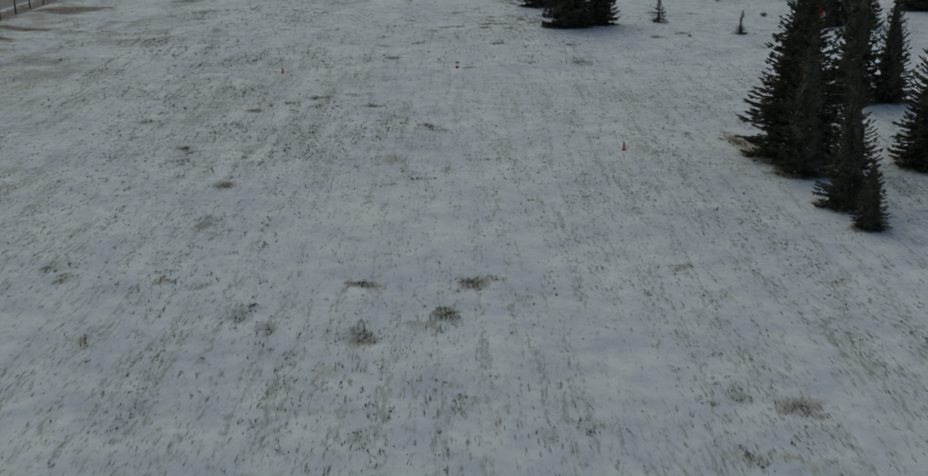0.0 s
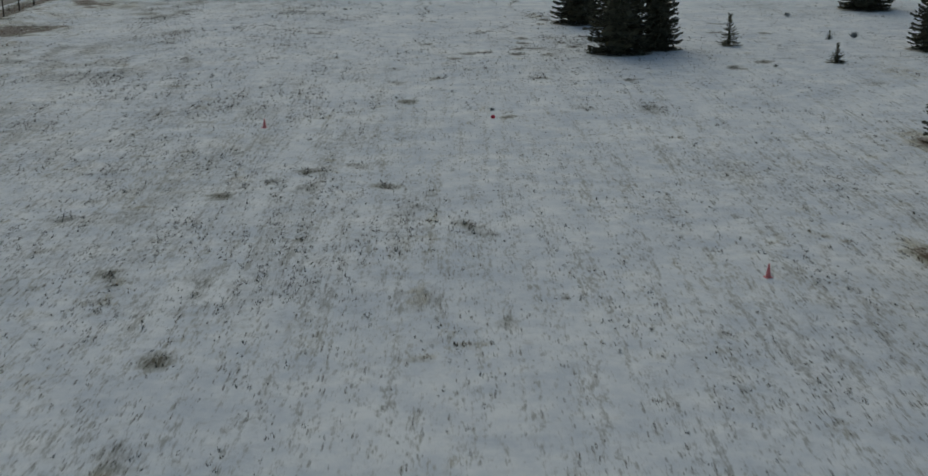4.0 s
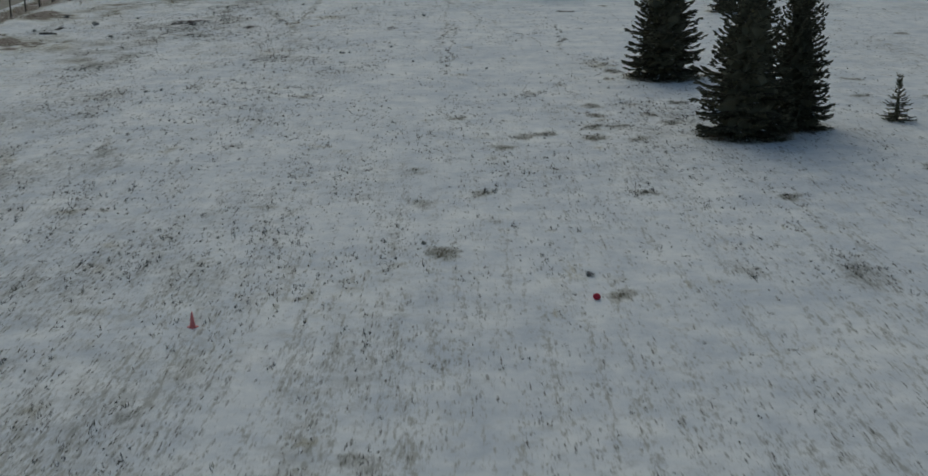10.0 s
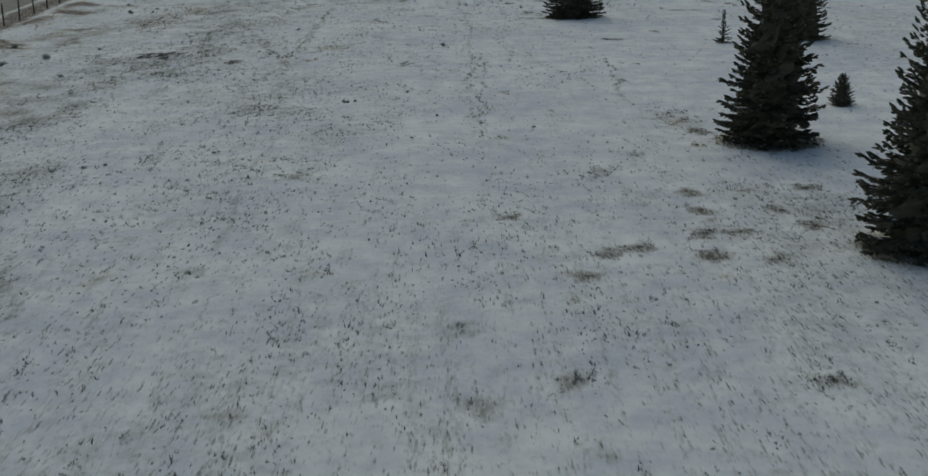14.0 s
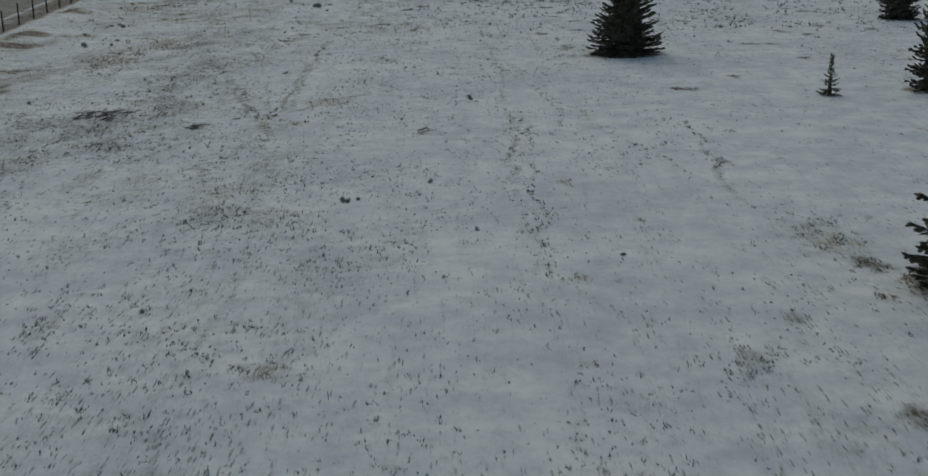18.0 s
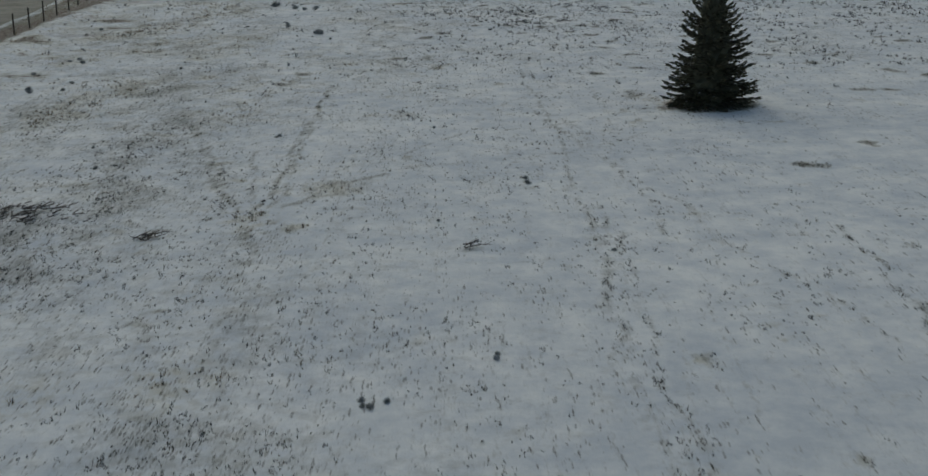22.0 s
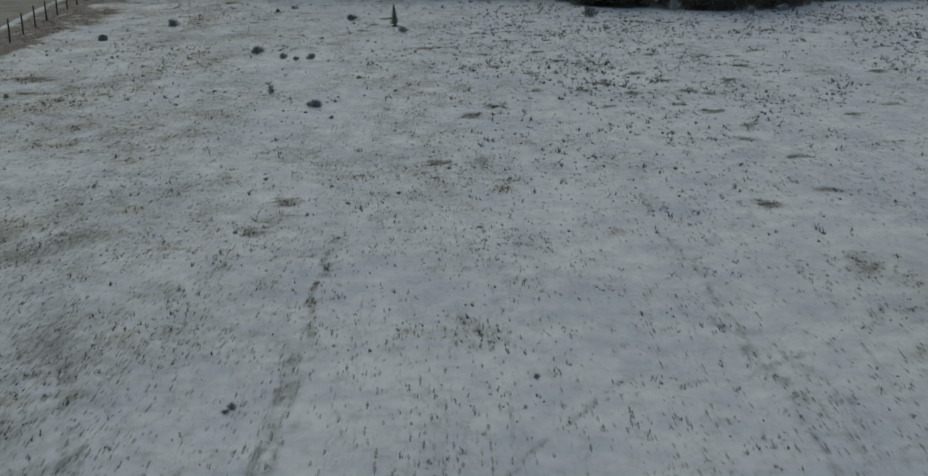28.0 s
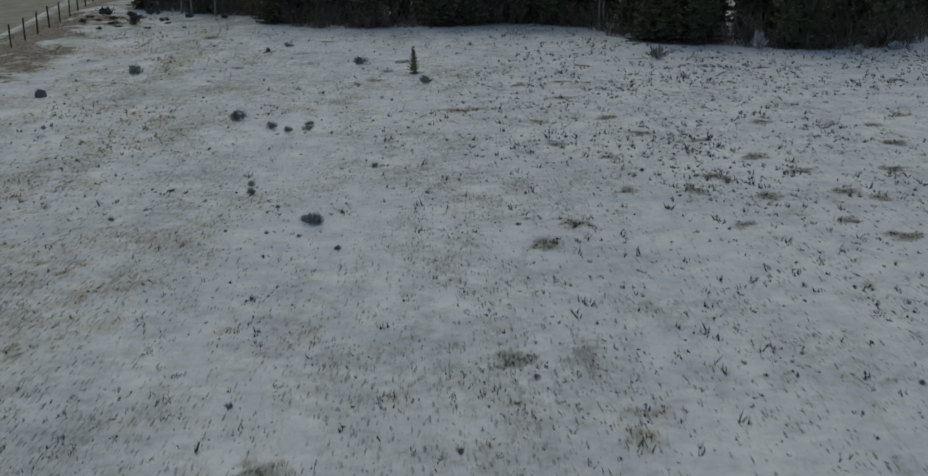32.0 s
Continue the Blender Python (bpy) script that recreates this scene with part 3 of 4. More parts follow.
    lay_way = N.new("ShaderNodeMapping")
    lay_way.inputs["Rotation"].default_value = (0, 0, radians(-9))
    lay_way.inputs["Scale"].default_value = (2.1, 0.30, 1.0)
    L.new(pos, lay_way.inputs["Vector"])
    small = spots(N, L, turn.outputs[0], 7.0, math_node(N, L, "ADD", math_node(N, L, "MULTIPLY", thick, 0.85), 0.05), 0.36)
    laid = spots(N, L, lay_way.outputs[0], 3.4, math_node(N, L, "ADD", math_node(N, L, "MULTIPLY", thick, 0.95), 0.05), 0.30)
    torn = noise_node(N, L, pos, 16.0, 3, 0.7)
    laid = math_node(N, L, "MULTIPLY", laid, math_node(N, L, "MULTIPLY", math_node(N, L, "SUBTRACT", torn, 0.40), 5.5, True))
    small = math_node(N, L, "MULTIPLY", small, math_node(N, L, "MULTIPLY", math_node(N, L, "SUBTRACT", torn, 0.36), 5.5, True))
    marks = math_node(N, L, "MAXIMUM", math_node(N, L, "MAXIMUM", math_node(N, L, "MULTIPLY", small, 0.58), math_node(N, L, "MULTIPLY", laid, 1.0)), math_node(N, L, "MULTIPLY", fleck, 0.42))
    solid = math_node(N, L, "MULTIPLY", math_node(N, L, "SUBTRACT", math_node(N, L, "ADD", bare, math_node(N, L, "MULTIPLY", math_node(N, L, "SUBTRACT", fine, 0.5), 1.3)), 0.80), 4.0, True)
    cover = math_node(N, L, "MAXIMUM", marks, math_node(N, L, "MULTIPLY", solid, 0.92))
    thin = math_node(N, L, "MAXIMUM", math_node(N, L, "MULTIPLY", smudge, 0.44), math_node(N, L, "MULTIPLY", dash, math_node(N, L, "ADD", math_node(N, L, "MULTIPLY", mown, 0.33), 0.34)))
    broad = noise_node(N, L, pos, 0.11, 5, 0.65)
    tone = math_node(N, L, "ADD", math_node(N, L, "MULTIPLY", soft, 0.6), math_node(N, L, "MULTIPLY", broad, 0.4))
    snow = ramp_node(N, L, tone, [(0.39, (0.65, 0.682, 0.73)), (0.60, (0.935, 0.93, 0.922))])
    snow = mix_node(N, L, math_node(N, L, "MULTIPLY", grain, 0.16), snow, (0.60, 0.63, 0.68))
    ripe = math_node(N, L, "MULTIPLY", math_node(N, L, "SUBTRACT", dry, 0.80), 6.0, True)
    thin_col = mix_node(N, L, dry, (0.255, 0.26, 0.26), mix_node(N, L, ripe, (0.60, 0.52, 0.31), (0.27, 0.185, 0.115)))
    snow = mix_node(N, L, thin, snow, thin_col)
    dark = mix_node(N, L, fine, (0.03, 0.03, 0.024), (0.10, 0.092, 0.066))
    straw = mix_node(N, L, ripe, mix_node(N, L, fine, (0.05, 0.042, 0.022), (0.20, 0.165, 0.090)), mix_node(N, L, fine, (0.030, 0.019, 0.012), (0.17, 0.105, 0.055)))
    grass = mix_node(N, L, dry, dark, straw)
    L.new(mix_node(N, L, cover, snow, grass), b.inputs["Base Color"])
    bump_node(N, L, b, math_node(N, L, "ADD", math_node(N, L, "MULTIPLY", cover, 0.5), math_node(N, L, "ADD", math_node(N, L, "MULTIPLY", rag, 1.2), math_node(N, L, "MULTIPLY", grain, 0.15))), 0.4, 0.14)
    return m


def needles_material(name="spruce_needles", gain=1.0):
    m, N, L, b = node_material(name, 0.8)
    g = N.new("ShaderNodeNewGeometry")
    isl = g.outputs["Random Per Island"]
    col = ramp_node(N, L, isl, [(p, (r * gain, g2 * gain, b2 * gain)) for p, r, g2, b2 in ((0.0, 0.075, 0.071, 0.047), (0.55, 0.130, 0.126, 0.085), (1.0, 0.24, 0.22, 0.15))])
    up = N.new("ShaderNodeSeparateXYZ")
    L.new(g.outputs["Normal"], up.inputs[0])
    n = noise_node(N, L, g.outputs["Position"], 2.5, 4, 0.7)
    flat = math_node(N, L, "ABSOLUTE", up.outputs["Z"])
    snow = math_node(N, L, "MULTIPLY", math_node(N, L, "SUBTRACT", math_node(N, L, "ADD", math_node(N, L, "MULTIPLY", flat, 0.5), n), 1.12), 6.0, True)
    L.new(mix_node(N, L, math_node(N, L, "MULTIPLY", snow, 0.22), col, (0.6, 0.63, 0.67)), b.inputs["Base Color"])
    return m


def island_material(name, stops, roughness=0.9, patch=0.0, patch_col=(0, 0, 0)):
    m, N, L, b = node_material(name, roughness)
    g = N.new("ShaderNodeNewGeometry")
    col = ramp_node(N, L, g.outputs["Random Per Island"], stops)
    if patch:
        n = noise_node(N, L, g.outputs["Position"], patch, 4, 0.6)
        col = mix_node(N, L, math_node(N, L, "MULTIPLY", math_node(N, L, "SUBTRACT", n, 0.5), 3.0, True), col, patch_col)
    L.new(col, b.inputs["Base Color"])
    return m


def worn_material(name, a, c, scale, roughness=0.8, bump=0.3):
    m, N, L, b = node_material(name, roughness)
    tc = N.new("ShaderNodeTexCoord").outputs["Object"]
    n1, n2 = noise_node(N, L, tc, scale, 5, 0.65), noise_node(N, L, tc, scale * 7, 3, 0.6)
    f = math_node(N, L, "ADD", math_node(N, L, "MULTIPLY", n1, 0.65), math_node(N, L, "MULTIPLY", n2, 0.35))
    L.new(ramp_node(N, L, f, [(0.35, a), (0.65, c)]), b.inputs["Base Color"])
    bump_node(N, L, b, f, bump, 0.02)
    return m


M_FIELD = snow_field_material()
M_NEEDLE = needles_material()
M_WOODED = needles_material("wood_spruce_needles", 1.55)
M_YOUNG = needles_material("young_spruce_needles", 1.5)
M_BARK = worn_material("spruce_bark", (0.05, 0.04, 0.032), (0.13, 0.10, 0.08), 6.0)
M_ASPEN = worn_material("aspen_bark", (0.18, 0.17, 0.15), (0.55, 0.53, 0.48), 3.0)
M_POST = worn_material("weathered_post_wood", (0.035, 0.028, 0.022), (0.09, 0.075, 0.06), 4.0)
M_WIRE = worn_material("galvanised_wire", (0.18, 0.18, 0.18), (0.3, 0.3, 0.3), 20.0, 0.5)
M_GRASS = island_material("dead_grass", [(0.0, (0.050, 0.050, 0.044)), (0.5, (0.10, 0.096, 0.080)), (0.85, (0.14, 0.120, 0.085)), (1.0, (0.26, 0.215, 0.13))])
M_WEED = island_material("dark_dead_weeds", [(0.0, (0.035, 0.036, 0.034)), (0.6, (0.085, 0.082, 0.072)), (1.0, (0.16, 0.145, 0.115))])
M_STRAW = island_material("dry_straw_grass", [(0.0, (0.05, 0.032, 0.020)), (0.5, (0.16, 0.105, 0.058)), (1.0, (0.40, 0.31, 0.17))])
M_SAGE = island_material("frosted_shrub_leaves", [(0.0, (0.16, 0.165, 0.155)), (0.6, (0.34, 0.345, 0.33)), (1.0, (0.56, 0.56, 0.54))], 0.9, 3.0, (0.55, 0.57, 0.60))
M_TWIG = island_material("bare_willow_twigs", [(0.0, (0.10, 0.075, 0.062)), (0.6, (0.25, 0.19, 0.15)), (1.0, (0.46, 0.38, 0.32))])
M_ROAD = worn_material("snow_dusted_road", (0.21, 0.195, 0.165), (0.38, 0.355, 0.305), 0.35, 0.9, 0.1)
M_CONE = worn_material("faded_red_plastic", (0.72, 0.19, 0.19), (0.84, 0.32, 0.31), 3.0, 0.5, 0.05)
M_CLOTH_RED = worn_material("red_cloth", (0.50, 0.04, 0.035), (0.62, 0.08, 0.06), 4.0, 0.85, 0.1)
M_CLOTH_WHITE = worn_material("white_cloth", (0.6, 0.6, 0.6), (0.78, 0.78, 0.77), 4.0, 0.85, 0.1)
M_STICK = worn_material("dead_branch_wood", (0.075, 0.065, 0.060), (0.20, 0.17, 0.15), 5.0)
M_BALL = worn_material("crimson_rubber", (0.42, 0.025, 0.05), (0.58, 0.045, 0.075), 5.0, 0.5, 0.05)
M_ROCK = worn_material("grey_rock", (0.10, 0.10, 0.10), (0.27, 0.265, 0.26), 3.0, 0.9, 0.5)
M_SNOWLUMP = worn_material("clean_snow", (0.72, 0.75, 0.80), (0.84, 0.85, 0.87), 3.0, 0.8, 0.2)


# ---- mesh helpers ----
def mesh_from(name, verts, faces, material, smooth=False):
    me = bpy.data.meshes.new(name)
    me.from_pydata(verts, [], faces)
    me.materials.append(material)
    if smooth:
        me.polygons.foreach_set("use_smooth", [True] * len(me.polygons))
    me.update()
    return me


def part_mesh(name, me, parent, label=""):
    ob = new(name, me)
    ob.parent = parent
    return tagged(ob, label) if label else ob


def part(name, bm, material, parent, label="", smooth=False):
    me = bpy.data.meshes.new(name)
    bm.to_mesh(me)
    bm.free()
    me.materials.append(material)
    if smooth:
        me.polygons.foreach_set("use_smooth", [True] * len(me.polygons))
    return part_mesh(name, me, parent, label)


def tube(verts, faces, points, radii, sides=6):
    """Adds a tapered tube along points to the lists."""
    start = len(verts)
    for i, (p, r) in enumerate(zip(points, radii)):
        a, c = points[max(i - 1, 0)], points[min(i + 1, len(points) - 1)]
        d = (Vector(c) - Vector(a)).normalized()
        u = d.cross(Vector((0.31, 0.77, 0.17))).normalized()
        v = d.cross(u)
        for k in range(sides):
            w = 2 * math.pi * k / sides
            verts.append(tuple(Vector(p) + r * (math.cos(w) * u + math.sin(w) * v)))
    for i in range(len(points) - 1):
        for k in range(sides):
            a, b = start + i * sides + k, start + i * sides + (k + 1) % sides
            faces.append((a, b, b + sides, a + sides))
    faces.append(tuple(start + k for k in reversed(range(sides))))
    faces.append(tuple(start + (len(points) - 1) * sides + k for k in range(sides)))


# ---- spruce trees ----
def spruce_meshes(seed, h, r, spacing=0.46, twig_step=0.26, fat=1.0, limbs=1.0, snow=0.0, needles=None):
    """Trunk, crown and the snow caught on the limbs of one spruce: tiers of limbs, each a flat frond of blunt shoots."""
    rng = random.Random(seed)
    V, Fc, SV, SF, TV, TF = [], [], [], [], [], []
    sparse = fat < 0.8

    def shoot(p, d, side, length, w, crossed=True):
        """A blunt needle-clad shoot: two crossed leaves."""
        up = d.cross(side).normalized()
        for lay, k in ((side, 1.0), (up, 0.62)) if crossed else ((side, 1.0),):
            i = len(V)
            q = p + d * (length * 0.28)
            e = p + d * (length * 0.76)
            V.extend((p.to_tuple(), (q + lay * (w * k * 0.85)).to_tuple(), (e + lay * (w * k)).to_tuple(),
                      (p + d * length).to_tuple(), (e - lay * (w * k)).to_tuple(), (q - lay * (w * k * 0.85)).to_tuple()))
            Fc.append((i, i + 1, i + 2, i + 3, i + 4, i + 5))

    def reach(u):
        if sparse:
            return r * (max(0.0, 1 - u / 0.62) ** 0.6 * 0.95 + 0.16 * (1 - u)) + 0.03
        return r * (1 - u) ** 0.74 * (1.0 if u > 0.13 else 0.84 + 1.25 * u) + 0.05

    lean = [rng.uniform(0.86, 1.08) for _ in range(36)]

    def bulge(az, u):
        k = az / 6.283 * 12 % 12
        row = 12 * (int(u * 7) % 3)
        a, b = lean[int(k) % 12 + row], lean[(int(k) + 1) % 12 + row]
        return a + (b - a) * (k - int(k))

    n = max(6, int(h / spacing))
    for i in range(n):
        u = i / (n - 1)
        z = 0.28 + (h - 0.50) * u
        rad = reach(u)
        nb = max(6, int((3.7 * rad + 6.0) * limbs))
        a0 = rng.random() * 6.28
        for k in range(nb):
            az = a0 + (k + rng.uniform(-0.32, 0.32)) * 6.283 / nb
            length = max(0.12, rad * bulge(az, u) * rng.uniform(0.80, 1.04))
            if rng.random() < 0.10:
                length *= rng.uniform(0.55, 0.8)
            rise = -0.14 + 0.95 * u ** 1.2 + rng.uniform(-0.12, 0.12)
            out = Vector((math.cos(az), math.sin(az), 0))
            across = Vector((-math.sin(az), math.cos(az), 0))
            zz = z + rng.uniform(-0.65, 0.65) * spacing

            def at(s):
                return out * (s * length) + Vector((0, 0, max(0.06, zz + length * (rise * s - 0.16 * s * s * (1 - u) + 0.22 * s ** 3))))
            tube(TV, TF, [at(0.0), at(0.45), at(0.9)], [0.012 * length + 0.012, 0.008 * length + 0.008, 0.006], 3)
            steps = max(3, int(length * (0.80 if length > 1.2 else 1.0) / twig_step))
            for j in range(steps):
                s = (0.22 if length > 1.2 else 0.08) + 0.74 * (j + rng.uniform(0.2, 0.8)) / steps
                p = at(s)
                ahead = (at(min(1.0, s + 0.06)) - at(s - 0.06)).normalized()
                taper = (1.18 - 0.80 * s) * min(1.0, 0.45 + 1.4 * s)
                tl = min(0.95, 0.17 + 0.23 * length) * taper * rng.uniform(0.75, 1.25)
                for sign in (-1, 1):
                    d = (ahead * rng.uniform(0.75, 1.1) + across * sign * rng.uniform(0.55, 0.95) + Vector((0, 0, rng.uniform(-0.30, 0.08)))).normalized()
                    side = d.cross(Vector((rng.uniform(-0.45, 0.45), rng.uniform(-0.45, 0.45), 1))).normalized()
                    shoot(p, d, side, tl, rng.uniform(0.060, 0.095) * fat * min(1.0, 0.5 + 0.25 * length))
                if rng.random() < 0.55:
                    d = (ahead * 0.9 + across * rng.uniform(-0.4, 0.4) + Vector((0, 0, -0.55))).normalized()
                    shoot(p, d, d.cross(out + across * 0.3).normalized(), tl * 0.7, 0.075 * fat, False)
                if snow and u < 0.8 and rng.random() < snow * 0.22 * (1 - u):
                    d = (ahead + across * rng.uniform(-0.7, 0.7)).normalized()
                    q, w = p + Vector((0, 0, 0.07)), across * rng.uniform(0.03, 0.08)
                    l = rng.uniform(0.12, 0.40)
                    m = len(SV)
                    SV.extend((q.to_tuple(), (q + d * l * 0.5 + w).to_tuple(), (q + d * l).to_tuple(), (q + d * l * 0.5 - w).to_tuple(), (q + d * l * 0.5 + Vector((0, 0, 0.05))).to_tuple()))
                    SF.extend(((m, m + 1, m + 4), (m + 1, m + 2, m + 4), (m + 2, m + 3, m + 4), (m + 3, m, m + 4)))
            for _ in range(2):
                s = rng.uniform(0.82, 0.9)
                d = ((at(1.0) - at(0.85)).normalized() + across * rng.uniform(-0.25, 0.25) + Vector((0, 0, 0.12))).normalized()
                shoot(at(s), d, d.cross(Vector((0, 0, 1))).normalized(), length * 0.12 + 0.16, 0.085 * fat * min(1.0, 0.5 + 0.25 * length))
    # the close-grown heart of the crown
    rings, sides = max(6, int(h / 0.5)), 18
    base = len(V)
    for q in range(rings + 1):
        u = q / rings * 0.97
        for k in range(sides):
            a = (k + 0.5 * (q % 2)) * 6.283 / sides
            rr = reach(u) * rng.uniform(0.20, 0.62) * (0.35 if sparse else 1.0)
            V.append((math.cos(a) * rr, math.sin(a) * rr, max(0.15, 0.25 + (h - 0.5) * u - 0.15 * rr + rng.uniform(-0.12, 0.12))))
    for q in range(rings):
        for k in range(sides):
            a, b = base + q * sides + k, base + q * sides + (k + 1) % sides
            Fc.append((a, b, b + sides))
            Fc.append((a, b + sides, a + sides))
    # the leader
    top = min(0.7, 0.25 * h)
    for k in range(6):
        d = Vector((rng.uniform(-0.25, 0.25), rng.uniform(-0.25, 0.25), 1)).normalized()
        shoot(Vector((0, 0, h - top)), d, d.cross(Vector((1, 0.3, 0))).normalized(), rng.uniform(0.6, 1.0) * top, 0.06)
    tube(TV, TF, [(0, 0, -0.3), (0, 0, 0.3), (0.02, 0.01, h * 0.4), (0, 0, h * 0.93)], [0.035 * h * 0.55 + 0.05, 0.03 * h * 0.5 + 0.04, 0.012 * h + 0.02, 0.015], 8)
    return (mesh_from("trunk", TV, TF, M_BARK, True), mesh_from("crown", V, Fc, needles or M_NEEDLE),
            mesh_from("branch_snow", SV, SF, M_SNOWLUMP) if SF else None, h, r)


VARIANTS = {
    "tall": spruce_meshes(1, 13.0, 3.6, snow=0.30),
    "broad": spruce_meshes(2, 9.7, 3.75, snow=0.15),
    "mid": spruce_meshes(3, 9.0, 2.5, snow=0.40),
    "slim": spruce_meshes(4, 12.5, 2.8, limbs=1.35, snow=0.15),
    "young": spruce_meshes(5, 2.6, 0.8, 0.30, 0.12, 0.55, 1.0, 0.3, M_YOUNG),
    "sapling": spruce_meshes(9, 2.4, 0.62, 0.27, 0.12, 0.80, 0.9, 0.4, M_YOUNG),
    "bushy": spruce_meshes(8, 2.2, 0.95, 0.22, 0.14, 0.85, 1.6, 0.5, M_YOUNG),
    "wood": spruce_meshes(6, 12.0, 3.0, 0.62, 0.36, 1.35, 0.75, 1.0, M_WOODED),
    "wood_slim": spruce_meshes(7, 13.0, 2.4, 0.62, 0.36, 1.35, 0.75, 1.0, M_WOODED),
}


def spruce(kind, x, y, h, r, turn, label, group, name="spruce_tree"):
    trunk, crown, dusting, h0, r0 = VARIANTS[kind]
    tree = new(name)
    r *= 1.04
    tree.matrix_basis = pose(x, y, gz(x, y) - 0.05, 0, 0, turn) @ Matrix.Diagonal((r / r0, r / r0, h / h0, 1))
    part_mesh("trunk", trunk, tree)
    part_mesh("crown", crown, tree)
    if dusting:
        tagged(part_mesh("branch_snow", dusting, tree), "thin streaks of snow on the limbs", "", "", "stuff")
    tagged(tree, label, "tree", group)
    SPRUCES.append((x, y, r * 0.9))
    return tree


GROVE = [("slim", 20.7, 74.4, 11.2, 3.8, 10), ("mid", 19.9, 69.8, 8.6, 2.2, 50), ("mid", 20.2, 62.4, 7.0, 1.95, 120), ("mid", 20.1, 58.4, 3.5, 1.1, 0),
         ("mid", 29.9, 93.0, 12.5, 2.5, 200), ("mid", 32.6, 93.0, 7.8, 2.1, 300), ("tall", 28.0, 71.5, 9.2, 2.7, 80), ("mid", 27.7, 102.0, 7.0, 1.9, 20),
         ("tall", 41.6, 141.6, 12.0, 2.9, 70), ("broad", 45.2, 142.5, 11.0, 3.1, 170), ("tall", 45.5, 174.6, 13.0, 3.6, 230), ("tall", 58.0, 158.0, 12.0, 3.6, 30)]
for k, x, y, h, r, a in GROVE:
    spruce(k, x, y, h, r, a, "dark green spruce with branches in a grove, dusted with snow", "spruces of the grove")
PAIR = [("tall", 12.1, 141.4, 13.5, 3.5, 0), ("slim", 15.8, 143.6, 13.0, 2.45, 140), ("tall", 10.5, 163.8, 14.0, 3.65, 90), ("mid", 24.6, 208.0, 10.0, 2.4, 60), ("tall", 37.4, 253.0, 11.0, 2.4, 10)]
for k, x, y, h, r, a in PAIR:
    spruce(k, x, y, h, r, a, "dark green spruce with ragged branches standing in the open pasture", "spruces of the pasture")
spruce("broad", 4.25, 229.9, 9.7, 3.75, 0, "broad dark spruce with ragged skirts, alone on open snow", "spruces of the pasture")
YOUNG = "small young spruce, sparse and grey-green, poking out of the snow"
for x, y, h, r, a in [(23.0, 145.3, 3.0, 1.0, 0), (16.4, 206.7, 3.0, 0.75, 60), (30.4, 135.0, 1.7, 0.72, 200), (33.6, 148.5, 0.9, 0.4, 90)]:
    spruce("young", x, y, h, r, a, YOUNG, "young spruces", "young_spruce")

spruce("sapling", -25.4, 321.5, 2.3, 0.50, 20, "slender young spruce standing among low shrubs in thin snow", "young spruces", "young_spruce")
spruce("bushy", 18.3, 175.3, 2.2, 0.92, 100, "low bushy young spruce, grey-green with a little snow", "young spruces", "young_spruce")


# ---- the wood at the head of the field ----
def wood_edge(x):
    return float(np.interp(x, WOOD_X, WOOD_Y))


wrng = random.Random(17)
for i in range(72):
    row = i // 24
    x = -64 + (i % 24) * 4.6 + wrng.uniform(-1.4, 1.4) + (2.3 if row == 1 else 0)
    y = wood_edge(x) + 3.2 + row * 6.0 + wrng.uniform(-0.8, 1.6)
    if row == 0 and wrng.random() < 0.35:
        continue
    k = wrng.choice(["wood", "wood_slim"])
    spruce(k, x, y, wrng.uniform(12, 19), wrng.uniform(2.4, 3.5), wrng.uniform(0, 360), "dark spruce at the edge of a dense wood behind the field", "spruces of the wood")


for x, y, h, r in [(7.3, 351.2, 10, 2.2), (-1.4, 341.0, 11, 2.9), (3.0, 338.6, 12, 3.0), (-20.5, 356.0, 10, 2.6), (-43.5, 361.0, 10, 2.4)]:
    spruce("wood", x, y, h, r, x * 40, "dark spruce at the edge of a dense wood behind the field", "spruces of the wood")


def thicket_mesh(seed, h, r, stems):
    rng = random.Random(seed)
    V, Fc = [], []
    for _ in range(stems):
        a, q = rng.uniform(0, 6.283), r * 0.6 * math.sqrt(rng.random())
        p = Vector((math.cos(a) * q, math.sin(a) * q, 0))
        d = Vector((rng.uniform(-0.6, 0.6), rng.uniform(-0.6, 0.6), 1)).normalized()
        height = h * rng.uniform(0.25, 1.0)
        mid, tip = p + d * height * 0.5, p + d * height + Vector((rng.uniform(-0.3, 0.3), rng.uniform(-0.3, 0.3), 0))
        tube(V, Fc, [p, mid, tip], [0.035, 0.024, 0.008], 3)
        for _ in range(9):
            s = rng.uniform(0.3, 0.95)
            b = p.lerp(tip, s)
            e = b + Vector((rng.uniform(-1, 1), rng.uniform(-1, 1), rng.uniform(0.5, 1.4))) * (0.35 * height * (1.1 - s))
            w = Vector((0.02, 0.015, 0))
            i = len(V)
            V.extend(((b - w).to_tuple(), (b + w).to_tuple(), e.to_tuple()))
            Fc.append((i, i + 1, i + 2))
    return mesh_from("brushwood", V, Fc, M_TWIG)


THICKETS = [thicket_mesh(31, 3.4, 2.0, 26), thicket_mesh(32, 2.2, 1.8, 30), thicket_mesh(33, 4.6, 2.2, 22)]
